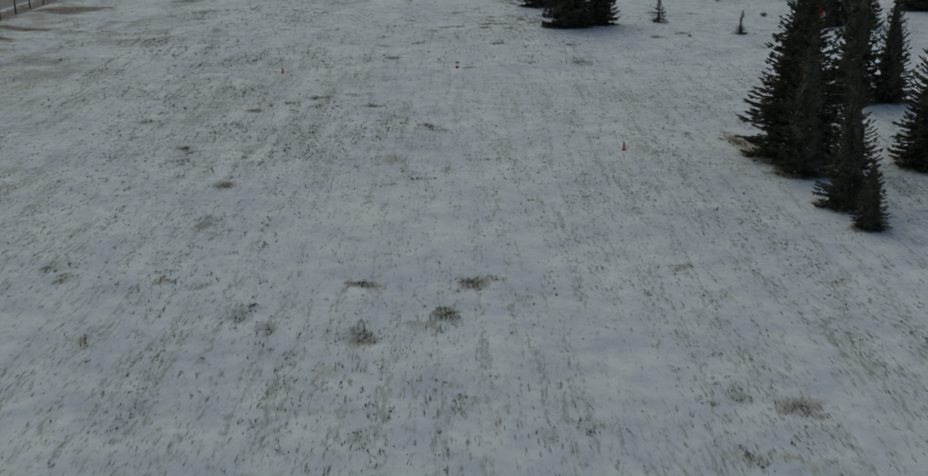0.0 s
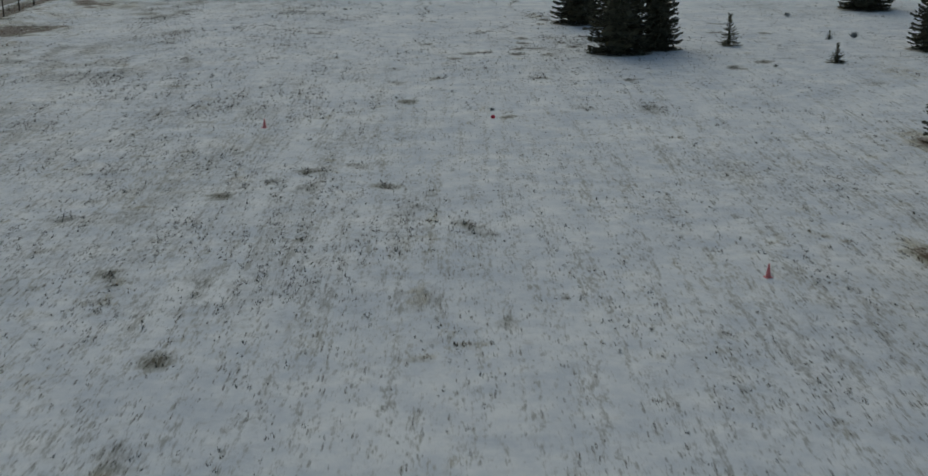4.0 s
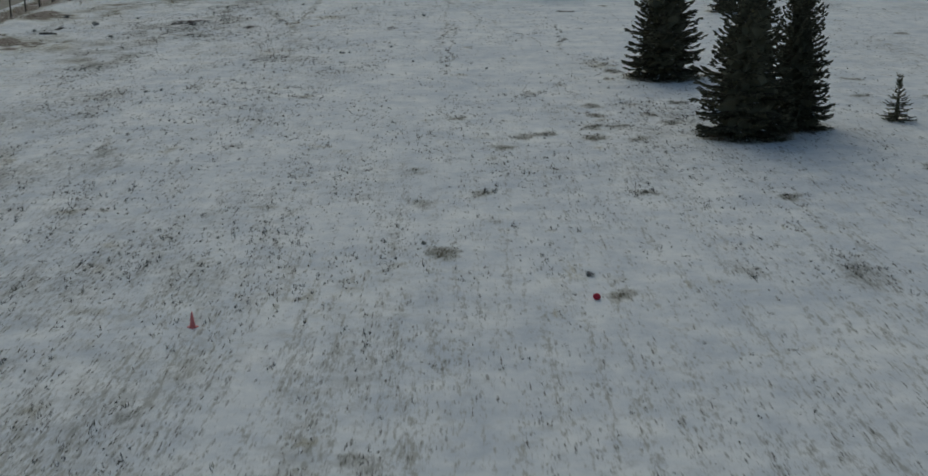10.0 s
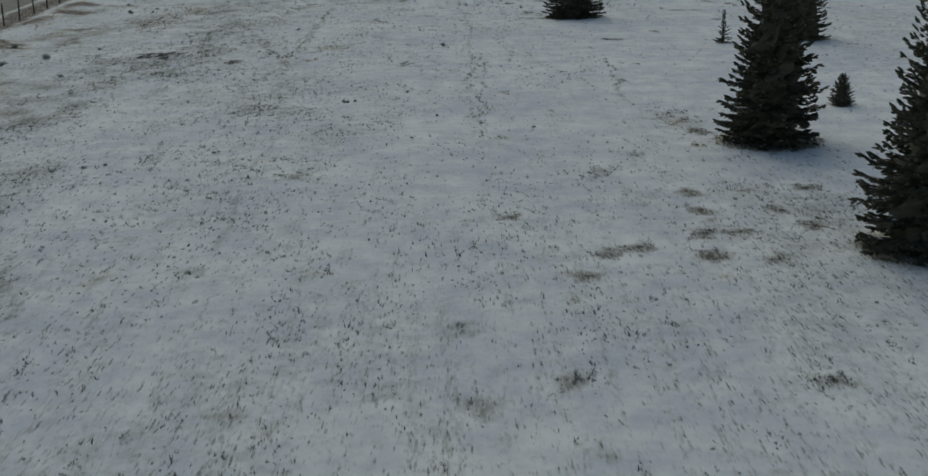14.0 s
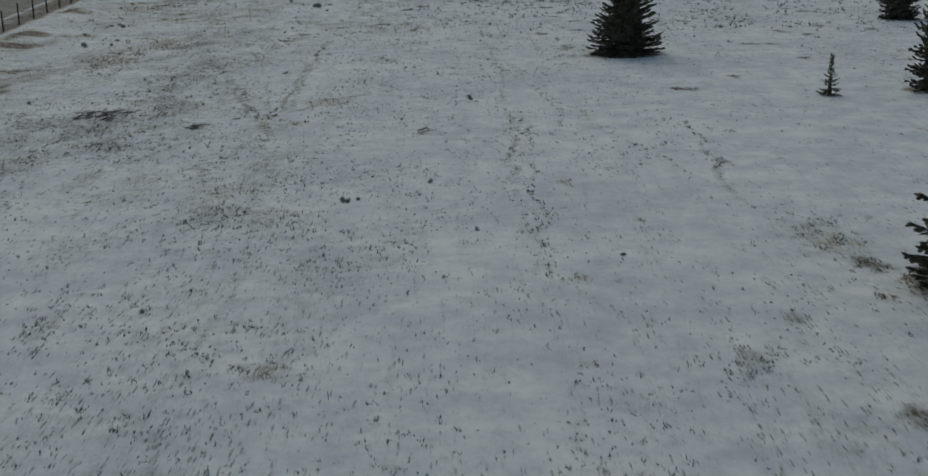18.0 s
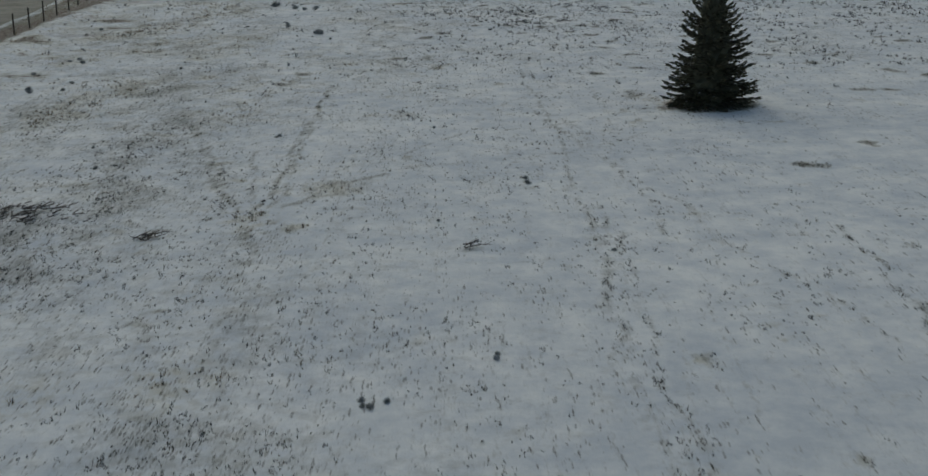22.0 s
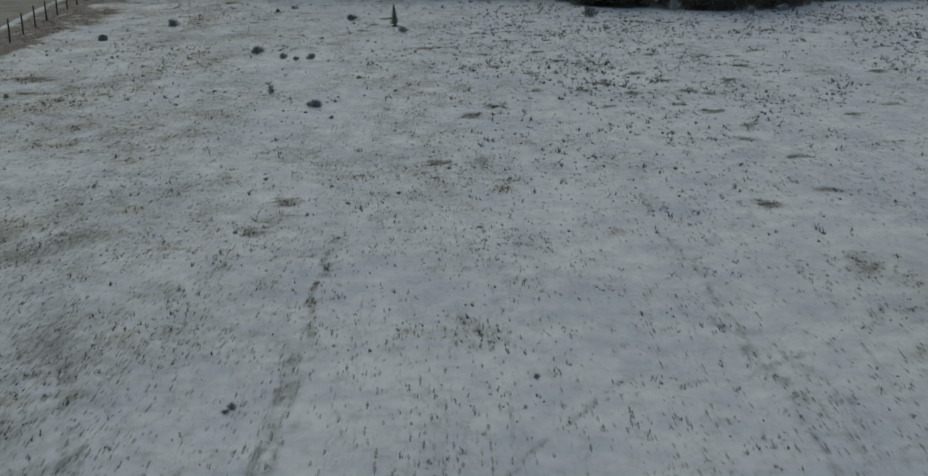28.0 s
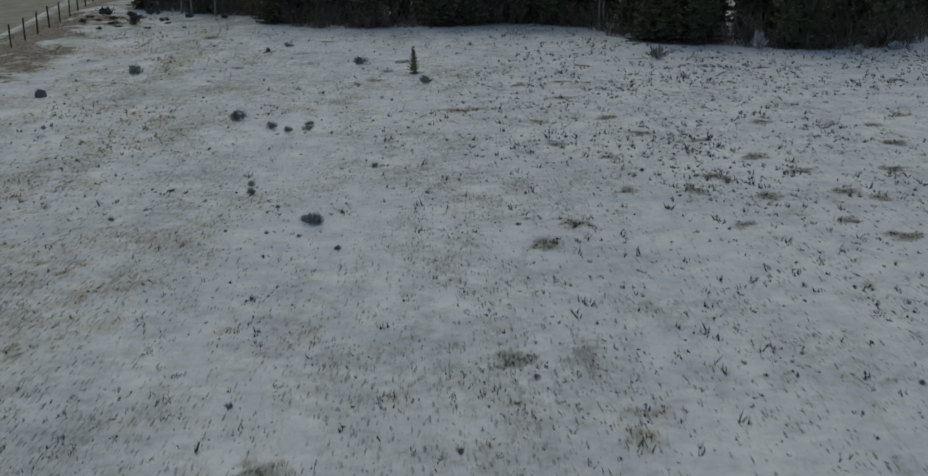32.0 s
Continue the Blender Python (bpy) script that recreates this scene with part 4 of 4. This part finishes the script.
for i in range(165):
    x = -62 + (i % 55) * 1.85 + wrng.uniform(-0.7, 0.7)
    y = wood_edge(x) + wrng.uniform(0.9, 2.2) + (i // 55) * 2.6
    if -3.6 < x < 4.6 and i < 55:
        continue
    bush = new("willow_thicket")
    s = wrng.uniform(0.5, 1.5)
    bush.matrix_basis = pose(x, y, gz(x, y) - 0.03, 0, 0, wrng.uniform(0, 360)) @ Matrix.Diagonal((s, s, s, 1))
    part_mesh("brushwood", THICKETS[i % 3], bush)
    tagged(bush, "leafless brown willow thicket along the edge of the wood", "shrub", "thickets along the wood")


def aspen(x, y, h, lean):
    V, Fc = [], []
    tube(V, Fc, [(0, 0, -0.2), (lean * 0.2, 0, h * 0.4), (lean, 0.1, h)], [0.13, 0.10, 0.03], 8)
    tree = new("aspen_tree")
    tree.matrix_basis = pose(x, y, gz(x, y))
    part_mesh("trunk", mesh_from("trunk", V, Fc, M_ASPEN, True), tree)
    V, Fc = [], []
    arng = random.Random(int(x * 10))
    for _ in range(34):
        z = arng.uniform(0.3, 0.97) * h
        a, l = arng.uniform(0, 6.283), arng.uniform(0.5, 1.5) * (1.15 - z / h)
        b = Vector((lean * (z / h) ** 1.4, 0, z))
        e = b + Vector((math.cos(a) * l, math.sin(a) * l, l * 0.8))
        tube(V, Fc, [b, b.lerp(e, 0.5) + Vector((0, 0, -0.05)), e], [0.025, 0.018, 0.006], 3)
    part_mesh("crown", mesh_from("bare_crown", V, Fc, M_TWIG), tree)
    tagged(tree, "slender bare aspen with a pale trunk at the wood's edge", "tree", "bare aspens")


for x, y, h, lean in [(-6.1, 348.6, 9, 0.3), (-5.4, 350.0, 8, -0.2), (-52.0, 369.5, 9, 0.1), (-55.5, 372.0, 7, -0.3), (-57.0, 373.0, 8, 0.2)]:
    aspen(x, y, h, lean)


# ---- low shrubs on the field ----
def shrub_mesh(seed):
    rng = random.Random(seed)
    V, Fc = [], []
    knots = [Vector((rng.uniform(-0.5, 0.5), rng.uniform(-0.4, 0.4), 0)) for _ in range(5)]
    for _ in range(230):
        k = rng.choice(knots)
        a, e = rng.uniform(0, 6.283), rng.uniform(0.35, 1.0)
        q = Vector((math.cos(a) * (1.1 - e), math.sin(a) * (1.1 - e), e)).normalized()
        p = k + q * rng.uniform(0.0, 0.45)
        l = rng.uniform(0.18, 0.45)
        s = q.cross(Vector((rng.uniform(-1, 1), rng.uniform(-1, 1), 0.2))).normalized() * rng.uniform(0.025, 0.05)
        i = len(V)
        V.extend((p.to_tuple(), (p + q * l * 0.6 + s).to_tuple(), (p + q * l).to_tuple(), (p + q * l * 0.6 - s).to_tuple()))
        Fc.append((i, i + 1, i + 2, i + 3))
    leaves = mesh_from("foliage", V, Fc, M_SAGE)
    V, Fc = [], []
    for _ in range(7):
        a = rng.uniform(0, 6.283)
        tube(V, Fc, [(0, 0, -0.08), (0.15 * math.cos(a), 0.15 * math.sin(a), 0.22), (0.4 * math.cos(a), 0.4 * math.sin(a), 0.5)], [0.03, 0.02, 0.008], 4)
    return leaves, mesh_from("woody_base", V, Fc, M_STICK)


SHRUB_MESHES = [shrub_mesh(s) for s in (41, 42, 43, 44)]
srng = random.Random(5)
for i, (x, y, r) in enumerate(SHRUBS):
    bush = new("low_shrub")
    s = max(0.16, r) * 1.25
    bush.matrix_basis = pose(x, y, gz(x, y) - 0.02, 0, 0, srng.uniform(0, 360)) @ Matrix.Diagonal((s, s * srng.uniform(0.8, 1.1), s * srng.uniform(0.95, 1.4), 1))
    leaves, stems = SHRUB_MESHES[i % 4]
    part_mesh("foliage", leaves, bush)
    part_mesh("woody_base", stems, bush)
    tagged(bush, "low grey-green shrub with frosted twigs standing in thin snow" if r > 0.3 else "tiny dark shrub tuft sticking out of the snow", "shrub", "low shrubs of the pasture")


# ---- fence, road ----
fence = tagged(new("wildlife_fence"), "tall wire fence on dark weathered wooden posts beside the road", "fence")
PV, PF = [], []
tube(PV, PF, [(0, 0, -0.4), (0, 0, 1.2), (0.01, 0, 2.34), (0.01, 0, 2.4)], [0.095, 0.09, 0.085, 0.06], 8)
POST = mesh_from("post", PV, PF, M_POST, False)
frng = random.Random(8)
ys = list(np.arange(281.6 - 6.0 * 27, 430, 6.0))
tops = []
STRANDS = (0.15, 0.4, 0.65, 0.9, 1.2, 1.5, 1.85, 2.25)
for y in ys:
    x = float(fence_x(y))
    p = new("post", POST)
    p.parent = fence
    p.matrix_basis = pose(x, y, gz(x, y), frng.uniform(-1.5, 1.5), frng.uniform(-1.5, 1.5), frng.uniform(0, 90)) @ Matrix.Diagonal((1, 1, frng.uniform(0.95, 1.05), 1))
    tops.append(Vector((x + 0.1, y, gz(x, y))))
for z in STRANDS:
    WV, WF = [], []
    up = Vector((0, 0, z))
    for a, c in zip(tops, tops[1:]):
        tube(WV, WF, [a + up, a.lerp(c, 0.5) + up - Vector((0, 0, 0.02)), c + up], [0.005] * 3, 3)
    part_mesh("wire", mesh_from("wire", WV, WF, M_WIRE), fence, "thin galvanised wire strand")

RV, RF = [], []
for i, y in enumerate(np.arange(-60, 700, 6.0)):
    x = float(fence_x(y))
    for k in range(5):
        xx = x - 5.5 - k * 2.6
        RV.append((xx, y, gz(xx, y) + 0.03 + 0.03 * (2 - abs(k - 2))))
    if i:
        for k in range(4):
            a = (i - 1) * 5 + k
            RF.append((a, a + 5, a + 6, a + 1))
road = new("road", mesh_from("road", RV, RF, M_ROAD))
tagged(road, "pale snow-dusted road running behind the tall fence", "road", "", "structure")


# ---- small things on the field ----
def traffic_cone(x, y, turn):
    cone = new("traffic_cone")
    cone.matrix_basis = pose(x, y, gz(x, y), 0, 0, turn) @ Matrix.Diagonal((0.8, 0.8, 0.86, 1))
    bm = bmesh.new()
    bmesh.ops.create_cube(bm, size=1, matrix=Matrix.Translation((0, 0, 0.02)) @ Matrix.Diagonal((0.38, 0.38, 0.04, 1)))
    bmesh.ops.bevel(bm, geom=bm.edges[:], offset=0.012, segments=1)
    part("base", bm, M_CONE, cone)
    V, Fc = [], []
    tube(V, Fc, [(0, 0, 0.035), (0, 0, 0.10), (0, 0, 0.45), (0, 0, 0.70), (0, 0, 0.715)], [0.15, 0.13, 0.075, 0.035, 0.025], 14)
    part_mesh("body", mesh_from("body", V, Fc, M_CONE, True), cone)
    tagged(cone, "faded red plastic traffic cone standing in the snow", "traffic cone", "cones on the field")


traffic_cone(10.15, 75.9, 20)
traffic_cone(-16.0, 108.2, 55)
bm = bmesh.new()
bmesh.ops.create_icosphere(bm, subdivisions=3, radius=0.16)
for v in bm.verts:
    v.co *= 1 + 0.10 * (noise.noise(v.co * 6) - 0.2)
    v.co.z *= 0.85
me = bpy.data.meshes.new("ball")
bm.to_mesh(me)
bm.free()
me.materials.append(M_BALL)
ball = new("ball", me)
ball.matrix_basis = pose(-0.55, 111.0, gz(-0.55, 111.0) + 0.11)
tagged(ball, "small crimson ball lying on the snow beside grass", "ball")

sock = tagged(new("windsock"), "red and white windsock hanging on a thin pole behind spruces", "windsock")
sock.matrix_basis = pose(29.2, 102.5, gz(29.2, 102.5)) @ Matrix.Translation((0, 0, 0.55)) @ Matrix.Diagonal((0.8, 0.8, 1, 1))
V, Fc = [], []
tube(V, Fc, [(0, 0, -0.9), (0, 0, 3.0), (0, 0, 5.75)], [0.035, 0.03, 0.022], 8)
part_mesh("pole", mesh_from("pole", V, Fc, M_WIRE, True), sock)
V, Fc = [], []
tube(V, Fc, [(0.05, 0, 5.55), (0.35, 0, 5.40), (0.70, 0, 5.10)], [0.36, 0.34, 0.30], 14)
part_mesh("red_sleeve", mesh_from("red_sleeve", V, Fc, M_CLOTH_RED, True), sock)
V, Fc = [], []
tube(V, Fc, [(0.70, 0, 5.10), (0.85, 0, 4.85), (0.92, 0, 4.6)], [0.295, 0.25, 0.18], 14)
part_mesh("white_tail", mesh_from("white_tail", V, Fc, M_CLOTH_WHITE, True), sock)

# a grey boulder by the fence
rock = bmesh.new()
bmesh.ops.create_icosphere(rock, subdivisions=4, radius=0.6)
for v in rock.verts:
    q = v.co.copy()
    lump = mu_noise.noise(q * 1.6) * 0.16 + mu_noise.noise(q * 4.5) * 0.05
    v.co = Vector((q.x * 1.0, q.y * 0.8, min(max(q.z, -0.25), 0.48) * 1.15)) * (1 + lump)
boulder = bpy.data.meshes.new("boulder")
rock.to_mesh(boulder)
rock.free()
boulder.materials.append(M_ROCK)
boulder.polygons.foreach_set("use_smooth", [True] * len(boulder.polygons))
stone = new("boulder", boulder)
stone.matrix_basis = pose(-55.1, 311.6, gz(-55.1, 311.6) + 0.12, 0, 14, 25) @ Matrix.Diagonal((0.8, 0.8, 0.85, 1))
tagged(stone, "squat dark grey boulder standing in thin snow by the fence", "boulder")


# heaps of dead branches, lying low in the snow
prng = random.Random(3)
STICKS = []
for k in range(9):
    V, Fc = [], []
    half = prng.uniform(0.16, 0.5)
    bend = Vector((0, prng.uniform(-0.12, 0.12) * half, prng.uniform(0.02, 0.10)))
    tube(V, Fc, [Vector((-half, 0, 0)), bend, Vector((half, prng.uniform(-0.2, 0.2) * half, prng.uniform(0, 0.14)))], [0.045, 0.034, 0.012], 5)
    for _ in range(3):
        root = Vector((prng.uniform(-0.5, 0.5) * half, 0, 0.03))
        tube(V, Fc, [root, root + Vector((prng.uniform(0.1, 0.3), prng.uniform(-0.2, 0.2), prng.uniform(0.05, 0.25)))], [0.018, 0.006], 4)
    STICKS.append(mesh_from("branch", V, Fc, M_STICK))


def brush_pile(x, y, count, wide, deep, turn, label):
    pile = tagged(new("brush_pile"), label, "brush pile", "heaps of dead branches")
    pile.matrix_basis = pose(x, y, gz(x, y), 0, 0, turn)
    for i in range(count):
        ob = part_mesh("branch", STICKS[i % len(STICKS)], pile)
        px, py = prng.gauss(0, wide * 0.42), prng.gauss(0, deep * 0.42)
        up = 0.26 * math.exp(-(px / wide) ** 2 - (py / deep) ** 2) * prng.random()
        ob.matrix_basis = pose(px, py, up + 0.02, prng.uniform(-12, 12), prng.uniform(-12, 6), prng.gauss(20, 38)) @ Matrix.Diagonal((1, 1, 0.6, 1))


brush_pile(-35.8, 202.0, 64, 2.9, 2.1, 8, "low wide heap of dark dead branches lying in thin snow")
brush_pile(-28.5, 197.5, 14, 0.9, 0.45, 35, "small clump of dark fallen branches half under snow")
brush_pile(-49.2, 198.5, 16, 0.55, 0.4, 60, "tangle of dark dead branches beside the fence strip")
brush_pile(-13.3, 195.5, 5, 0.5, 0.2, 5, "few dark fallen sticks lying on clean snow")

# a fallen log by the fence strip
log_x, log_y = -49.3, 194.6
V, Fc = [], []
tube(V, Fc, [(-0.95, 0, 0.05), (-0.3, 0.04, 0.09), (0.4, -0.03, 0.10), (1.0, 0.05, 0.06)], [0.12, 0.13, 0.11, 0.07], 9)
fallen_log = tagged(new("fallen_log"), "dark weathered log lying in thin snow near the fence", "log")
fallen_log.matrix_basis = pose(log_x, log_y, gz(log_x, log_y), 0, 0, -8)
part_mesh("stem", mesh_from("stem", V, Fc, M_STICK, True), fallen_log)
V, Fc = [], []
tube(V, Fc, [(0.25, 0, 0.12), (0.42, 0.12, 0.30), (0.5, 0.15, 0.42)], [0.035, 0.028, 0.012], 6)
part_mesh("branch_stub", mesh_from("branch_stub", V, Fc, M_STICK, True), fallen_log)

# leafless scrub where the fence meets the wood
M_SCRUB = island_material("leafless_scrub_twigs", [(0.0, (0.045, 0.035, 0.028)), (0.6, (0.13, 0.095, 0.070)), (1.0, (0.30, 0.26, 0.20))], 0.9, 2.0, (0.45, 0.45, 0.45))
SCRUB = []
for k in (51, 52, 53):
    scrub_mesh = shrub_mesh(k)[0]
    scrub_mesh.materials.clear()
    scrub_mesh.materials.append(M_SCRUB)
    SCRUB.append(scrub_mesh)
crng = random.Random(12)
for x, y, w, h in [(-59.7, 360.6, 1.3, 2.1), (-49.8, 366.0, 0.9, 0.7), (-62.8, 362.0, 1.0, 0.5), (-64.6, 367.0, 1.3, 0.6), (-65.4, 364.0, 0.8, 0.4), (-61.5, 359.4, 0.8, 0.35), (-56.0, 361.0, 0.7, 0.35), (-67.0, 366.8, 0.9, 0.5), (-63.6, 371.5, 1.2, 0.9), (-61.0, 366.5, 1.2, 0.8), (-57.2, 363.8, 0.8, 0.8), (-66.5, 361.5, 0.9, 0.7),
                   (-55.0, 367.8, 0.9, 0.9), (-66.0, 371.0, 1.5, 1.6), (-60.5, 372.0, 1.3, 1.4), (-63.2, 357.0, 0.6, 0.5), (-57.5, 357.0, 0.5, 0.4), (-40.5, 335.2, 0.5, 0.7), (-53.2, 356.6, 0.4, 0.4)]:
    scrub = new("scrub_bush")
    scrub.matrix_basis = pose(x, y, gz(x, y) - 0.03, 0, 0, crng.uniform(0, 360)) @ Matrix.Diagonal((w, w, h, 1))
    part_mesh("twigs", SCRUB[crng.randrange(3)], scrub)
    tagged(scrub, "leafless brown scrub bush in patchy snow beside fence and wood", "shrub", "scrub at the field corner")

# a snow-plastered bush at the wood's edge
M_RIME = island_material("rimed_twigs", [(0.0, (0.28, 0.27, 0.25)), (0.6, (0.58, 0.57, 0.55)), (1.0, (0.80, 0.80, 0.80))])
rimed = shrub_mesh(47)[0]
rimed.materials.clear()
rimed.materials.append(M_RIME)
for x, y, w, h in [(7.3, 332.6, 1.25, 2.6), (15.6, 327.4, 0.7, 1.5), (20.0, 330.0, 1.5, 1.2)]:
    white_bush = new("snowy_bush")
    white_bush.matrix_basis = pose(x, y, gz(x, y) - 0.05, 0, 0, 40 + 9 * x) @ Matrix.Diagonal((w, w, h, 1))
    part_mesh("foliage", rimed, white_bush)
    tagged(white_bush, "upright bush plastered white with snow at the wood's edge" if h > 2 else "low bush crusted white with snow at the wood's edge", "shrub", "snowy bushes")


# ---- ground: one sheet to the horizon, fine where the field is ----
def spread(lo, hi, step, far):
    mid = list(np.arange(lo, hi + step * 0.5, step))
    out, d = [], step
    while not out or out[-1] < far:
        d *= 1.28
        out.append((out[-1] if out else 0) + d)
    return np.array([lo - o for o in reversed(out)] + mid + [mid[-1] + o for o in out])


gx, gy = spread(-72.0, 46.0, 0.27, 3000), spread(30.0, 378.0, 0.40, 3000)
GX, GY = np.meshgrid(gx, gy)
fx, fy = GX.ravel(), GY.ravel()
co = np.stack([fx, fy, ground_z(fx, fy)], 1)
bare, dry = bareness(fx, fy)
nx, ny = len(gx), len(gy)
ii, jj = np.meshgrid(np.arange(nx - 1), np.arange(ny - 1))
a = (jj * nx + ii).ravel()
quads = np.stack([a, a + 1, a + nx + 1, a + nx], 1).astype(np.int32)
gm = bpy.data.meshes.new("ground")
gm.vertices.add(len(co))
gm.vertices.foreach_set("co", co.ravel())
gm.loops.add(quads.size)
gm.loops.foreach_set("vertex_index", quads.ravel())
gm.polygons.add(len(quads))
gm.polygons.foreach_set("loop_start", np.arange(0, quads.size, 4, dtype=np.int32))
gm.polygons.foreach_set("use_smooth", np.ones(len(quads), dtype=bool))
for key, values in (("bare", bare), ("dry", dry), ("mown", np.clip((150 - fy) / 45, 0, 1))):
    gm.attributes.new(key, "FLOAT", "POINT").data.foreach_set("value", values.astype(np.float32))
gm.update(calc_edges=True)
gm.materials.append(M_FIELD)
tagged(new("ground", gm), "sloping pasture under thin snow with grass showing through", "ground", "", "structure")


# ---- grass poking out of the snow ----
def grass(name, count, seed, material, label, want_dry, tall):
    rng = np.random.RandomState(seed)
    n = count * 9
    y = 30 + 345 * rng.uniform(0, 1, n)
    x = rng.uniform(-1, 1, n)
    x = -0.1 * (y - 70) + np.where(rng.uniform(0, 1, n) < 0.62, 30 * x, 58 * x)
    b, d = bareness(x, y)
    share = np.clip(b - 0.05, 0, 1) ** 1.35 * (np.clip((d - 0.45) * 2.5, 0, 1) if want_dry else np.clip(1.3 - d, 0.05, 1))
    near_rows = np.clip((150 - y) / 30, 0, 1)
    cluster = np.clip(3.4 * (field(x, y, 0.45, seed) * (1 - near_rows) + field(x + 0.08 * y, y * 0.10, 0.40, seed + 9) * near_rows) - 1.15, 0.03, 1.5)
    cluster *= np.clip(2.6 * field(x, y * 0.55, 3.2, seed + 3) - 0.45, 0.12, 1.6)
    keep = rng.uniform(0, 1, n) < share * cluster * (1.5 if want_dry else 1.0 + 0.7 * np.clip((215 - y) / 30, 0, 1) - 0.6 * np.clip((130 - y) / 20, 0, 1) - 0.65 * np.clip((y - 235) / 25, 0, 1) * np.clip((-14 - x) / 10, 0, 1))
    x, y, b = x[keep][:count], y[keep][:count], b[keep][:count]
    z = ground_z(x, y)
    blades = 7
    m = len(x)
    ang = rng.uniform(0, 6.283, (m, blades))
    size = (0.42 + 1.2 * rng.uniform(0, 1, (m, 1)) ** 3.5) * tall
    rx, ry = rng.normal(0, 0.040, (m, blades)) * size / tall, rng.normal(0, 0.10, (m, blades)) * size / tall
    rx = rx - 0.1 * ry
    hgt = size * rng.uniform(0.35, 1.0, (m, blades))
    lean = rng.uniform(0.1, 0.8, (m, blades)) * hgt
    wid = rng.uniform(0.010, 0.026, (m, blades))
    bx, by = x[:, None] + rx, y[:, None] + ry
    wa = ang + rng.uniform(0.8, 2.2, (m, blades))
    v = np.zeros((m, blades, 3, 3))
    v[..., 0, 0], v[..., 0, 1] = bx - np.cos(wa) * wid, by - np.sin(wa) * wid
    v[..., 1, 0], v[..., 1, 1] = bx + np.cos(wa) * wid, by + np.sin(wa) * wid
    v[..., 0, 2] = v[..., 1, 2] = z[:, None] - 0.02
    v[..., 2, 0], v[..., 2, 1] = bx + np.cos(ang) * lean, by + np.sin(ang) * lean
    v[..., 2, 2] = z[:, None] + hgt
    pts = v.reshape(-1, 3)
    tri = np.arange(len(pts), dtype=np.int32)
    me = bpy.data.meshes.new(name)
    me.vertices.add(len(pts))
    me.vertices.foreach_set("co", pts.ravel())
    me.loops.add(len(tri))
    me.loops.foreach_set("vertex_index", tri)
    me.polygons.add(len(tri) // 3)
    me.polygons.foreach_set("loop_start", np.arange(0, len(tri), 3, dtype=np.int32))
    me.update(calc_edges=True)
    me.materials.append(material)
    tagged(new(name, me), label, "grass", "", "stuff")


grass("grass_tufts", 50000, 51, M_GRASS, "dark dead grass tufts poking through thin snow", False, 0.13)
grass("dry_grass", 30000, 52, M_STRAW, "straw-coloured dry grass in bare patches of the pasture", True, 0.22)


# sprigs of stiff dead weeds, thickest towards the wood
def weeds(name, count, seed, material, label):
    rng = np.random.RandomState(seed)
    n = count * 6
    y = 205 + 150 * rng.uniform(0, 1, n)
    x = rng.uniform(-60, 50, n)
    edge = np.interp(x, WOOD_X, WOOD_Y)
    want = np.clip((y - 232) / 55, 0, 1) * (0.10 + 0.55 * np.clip((x + 22) / 14, 0, 1)) * np.clip(2.3 * field(x, y * 0.7, 3.0, seed) - 0.55, 0.04, 1) * (y < edge + 0.5)
    want *= np.clip(0.45 + 1.3 * field(x, y, 14, seed + 1), 0, 1.3)
    keep = rng.uniform(0, 1, n) < want
    x, y = x[keep][:count], y[keep][:count]
    z, m, blades = ground_z(x, y), len(x), 7
    size = 0.09 + 0.30 * rng.uniform(0, 1, (m, 1)) ** 1.8
    ang = rng.uniform(0, 6.283, (m, blades))
    bx, by = x[:, None] + rng.normal(0, 0.35, (m, blades)) * size, y[:, None] + rng.normal(0, 0.6, (m, blades)) * size
    hgt = size * rng.uniform(0.4, 1.1, (m, blades))
    lean, wid = hgt * rng.uniform(0.1, 0.8, (m, blades)), rng.uniform(0.018, 0.048, (m, blades))
    v = np.zeros((m, blades, 3, 3))
    wa = rng.uniform(0, 6.283, (m, blades))
    v[..., 0, 0], v[..., 0, 1] = bx - np.cos(wa) * wid, by - np.sin(wa) * wid
    v[..., 1, 0], v[..., 1, 1] = bx + np.cos(wa) * wid, by + np.sin(wa) * wid
    v[..., 0, 2] = v[..., 1, 2] = z[:, None] - 0.02
    v[..., 2, 0], v[..., 2, 1] = bx + np.cos(ang) * lean, by + np.sin(ang) * lean
    v[..., 2, 2] = z[:, None] + hgt
    pts = v.reshape(-1, 3)
    tagged(new(name, mesh_from(name, pts.tolist(), np.arange(len(pts)).reshape(-1, 3).tolist(), material)), label, "weeds", "", "stuff")


weeds("dead_weeds", 5600, 53, M_WEED, "stiff dark sprigs of dead weeds scattered over the snow")
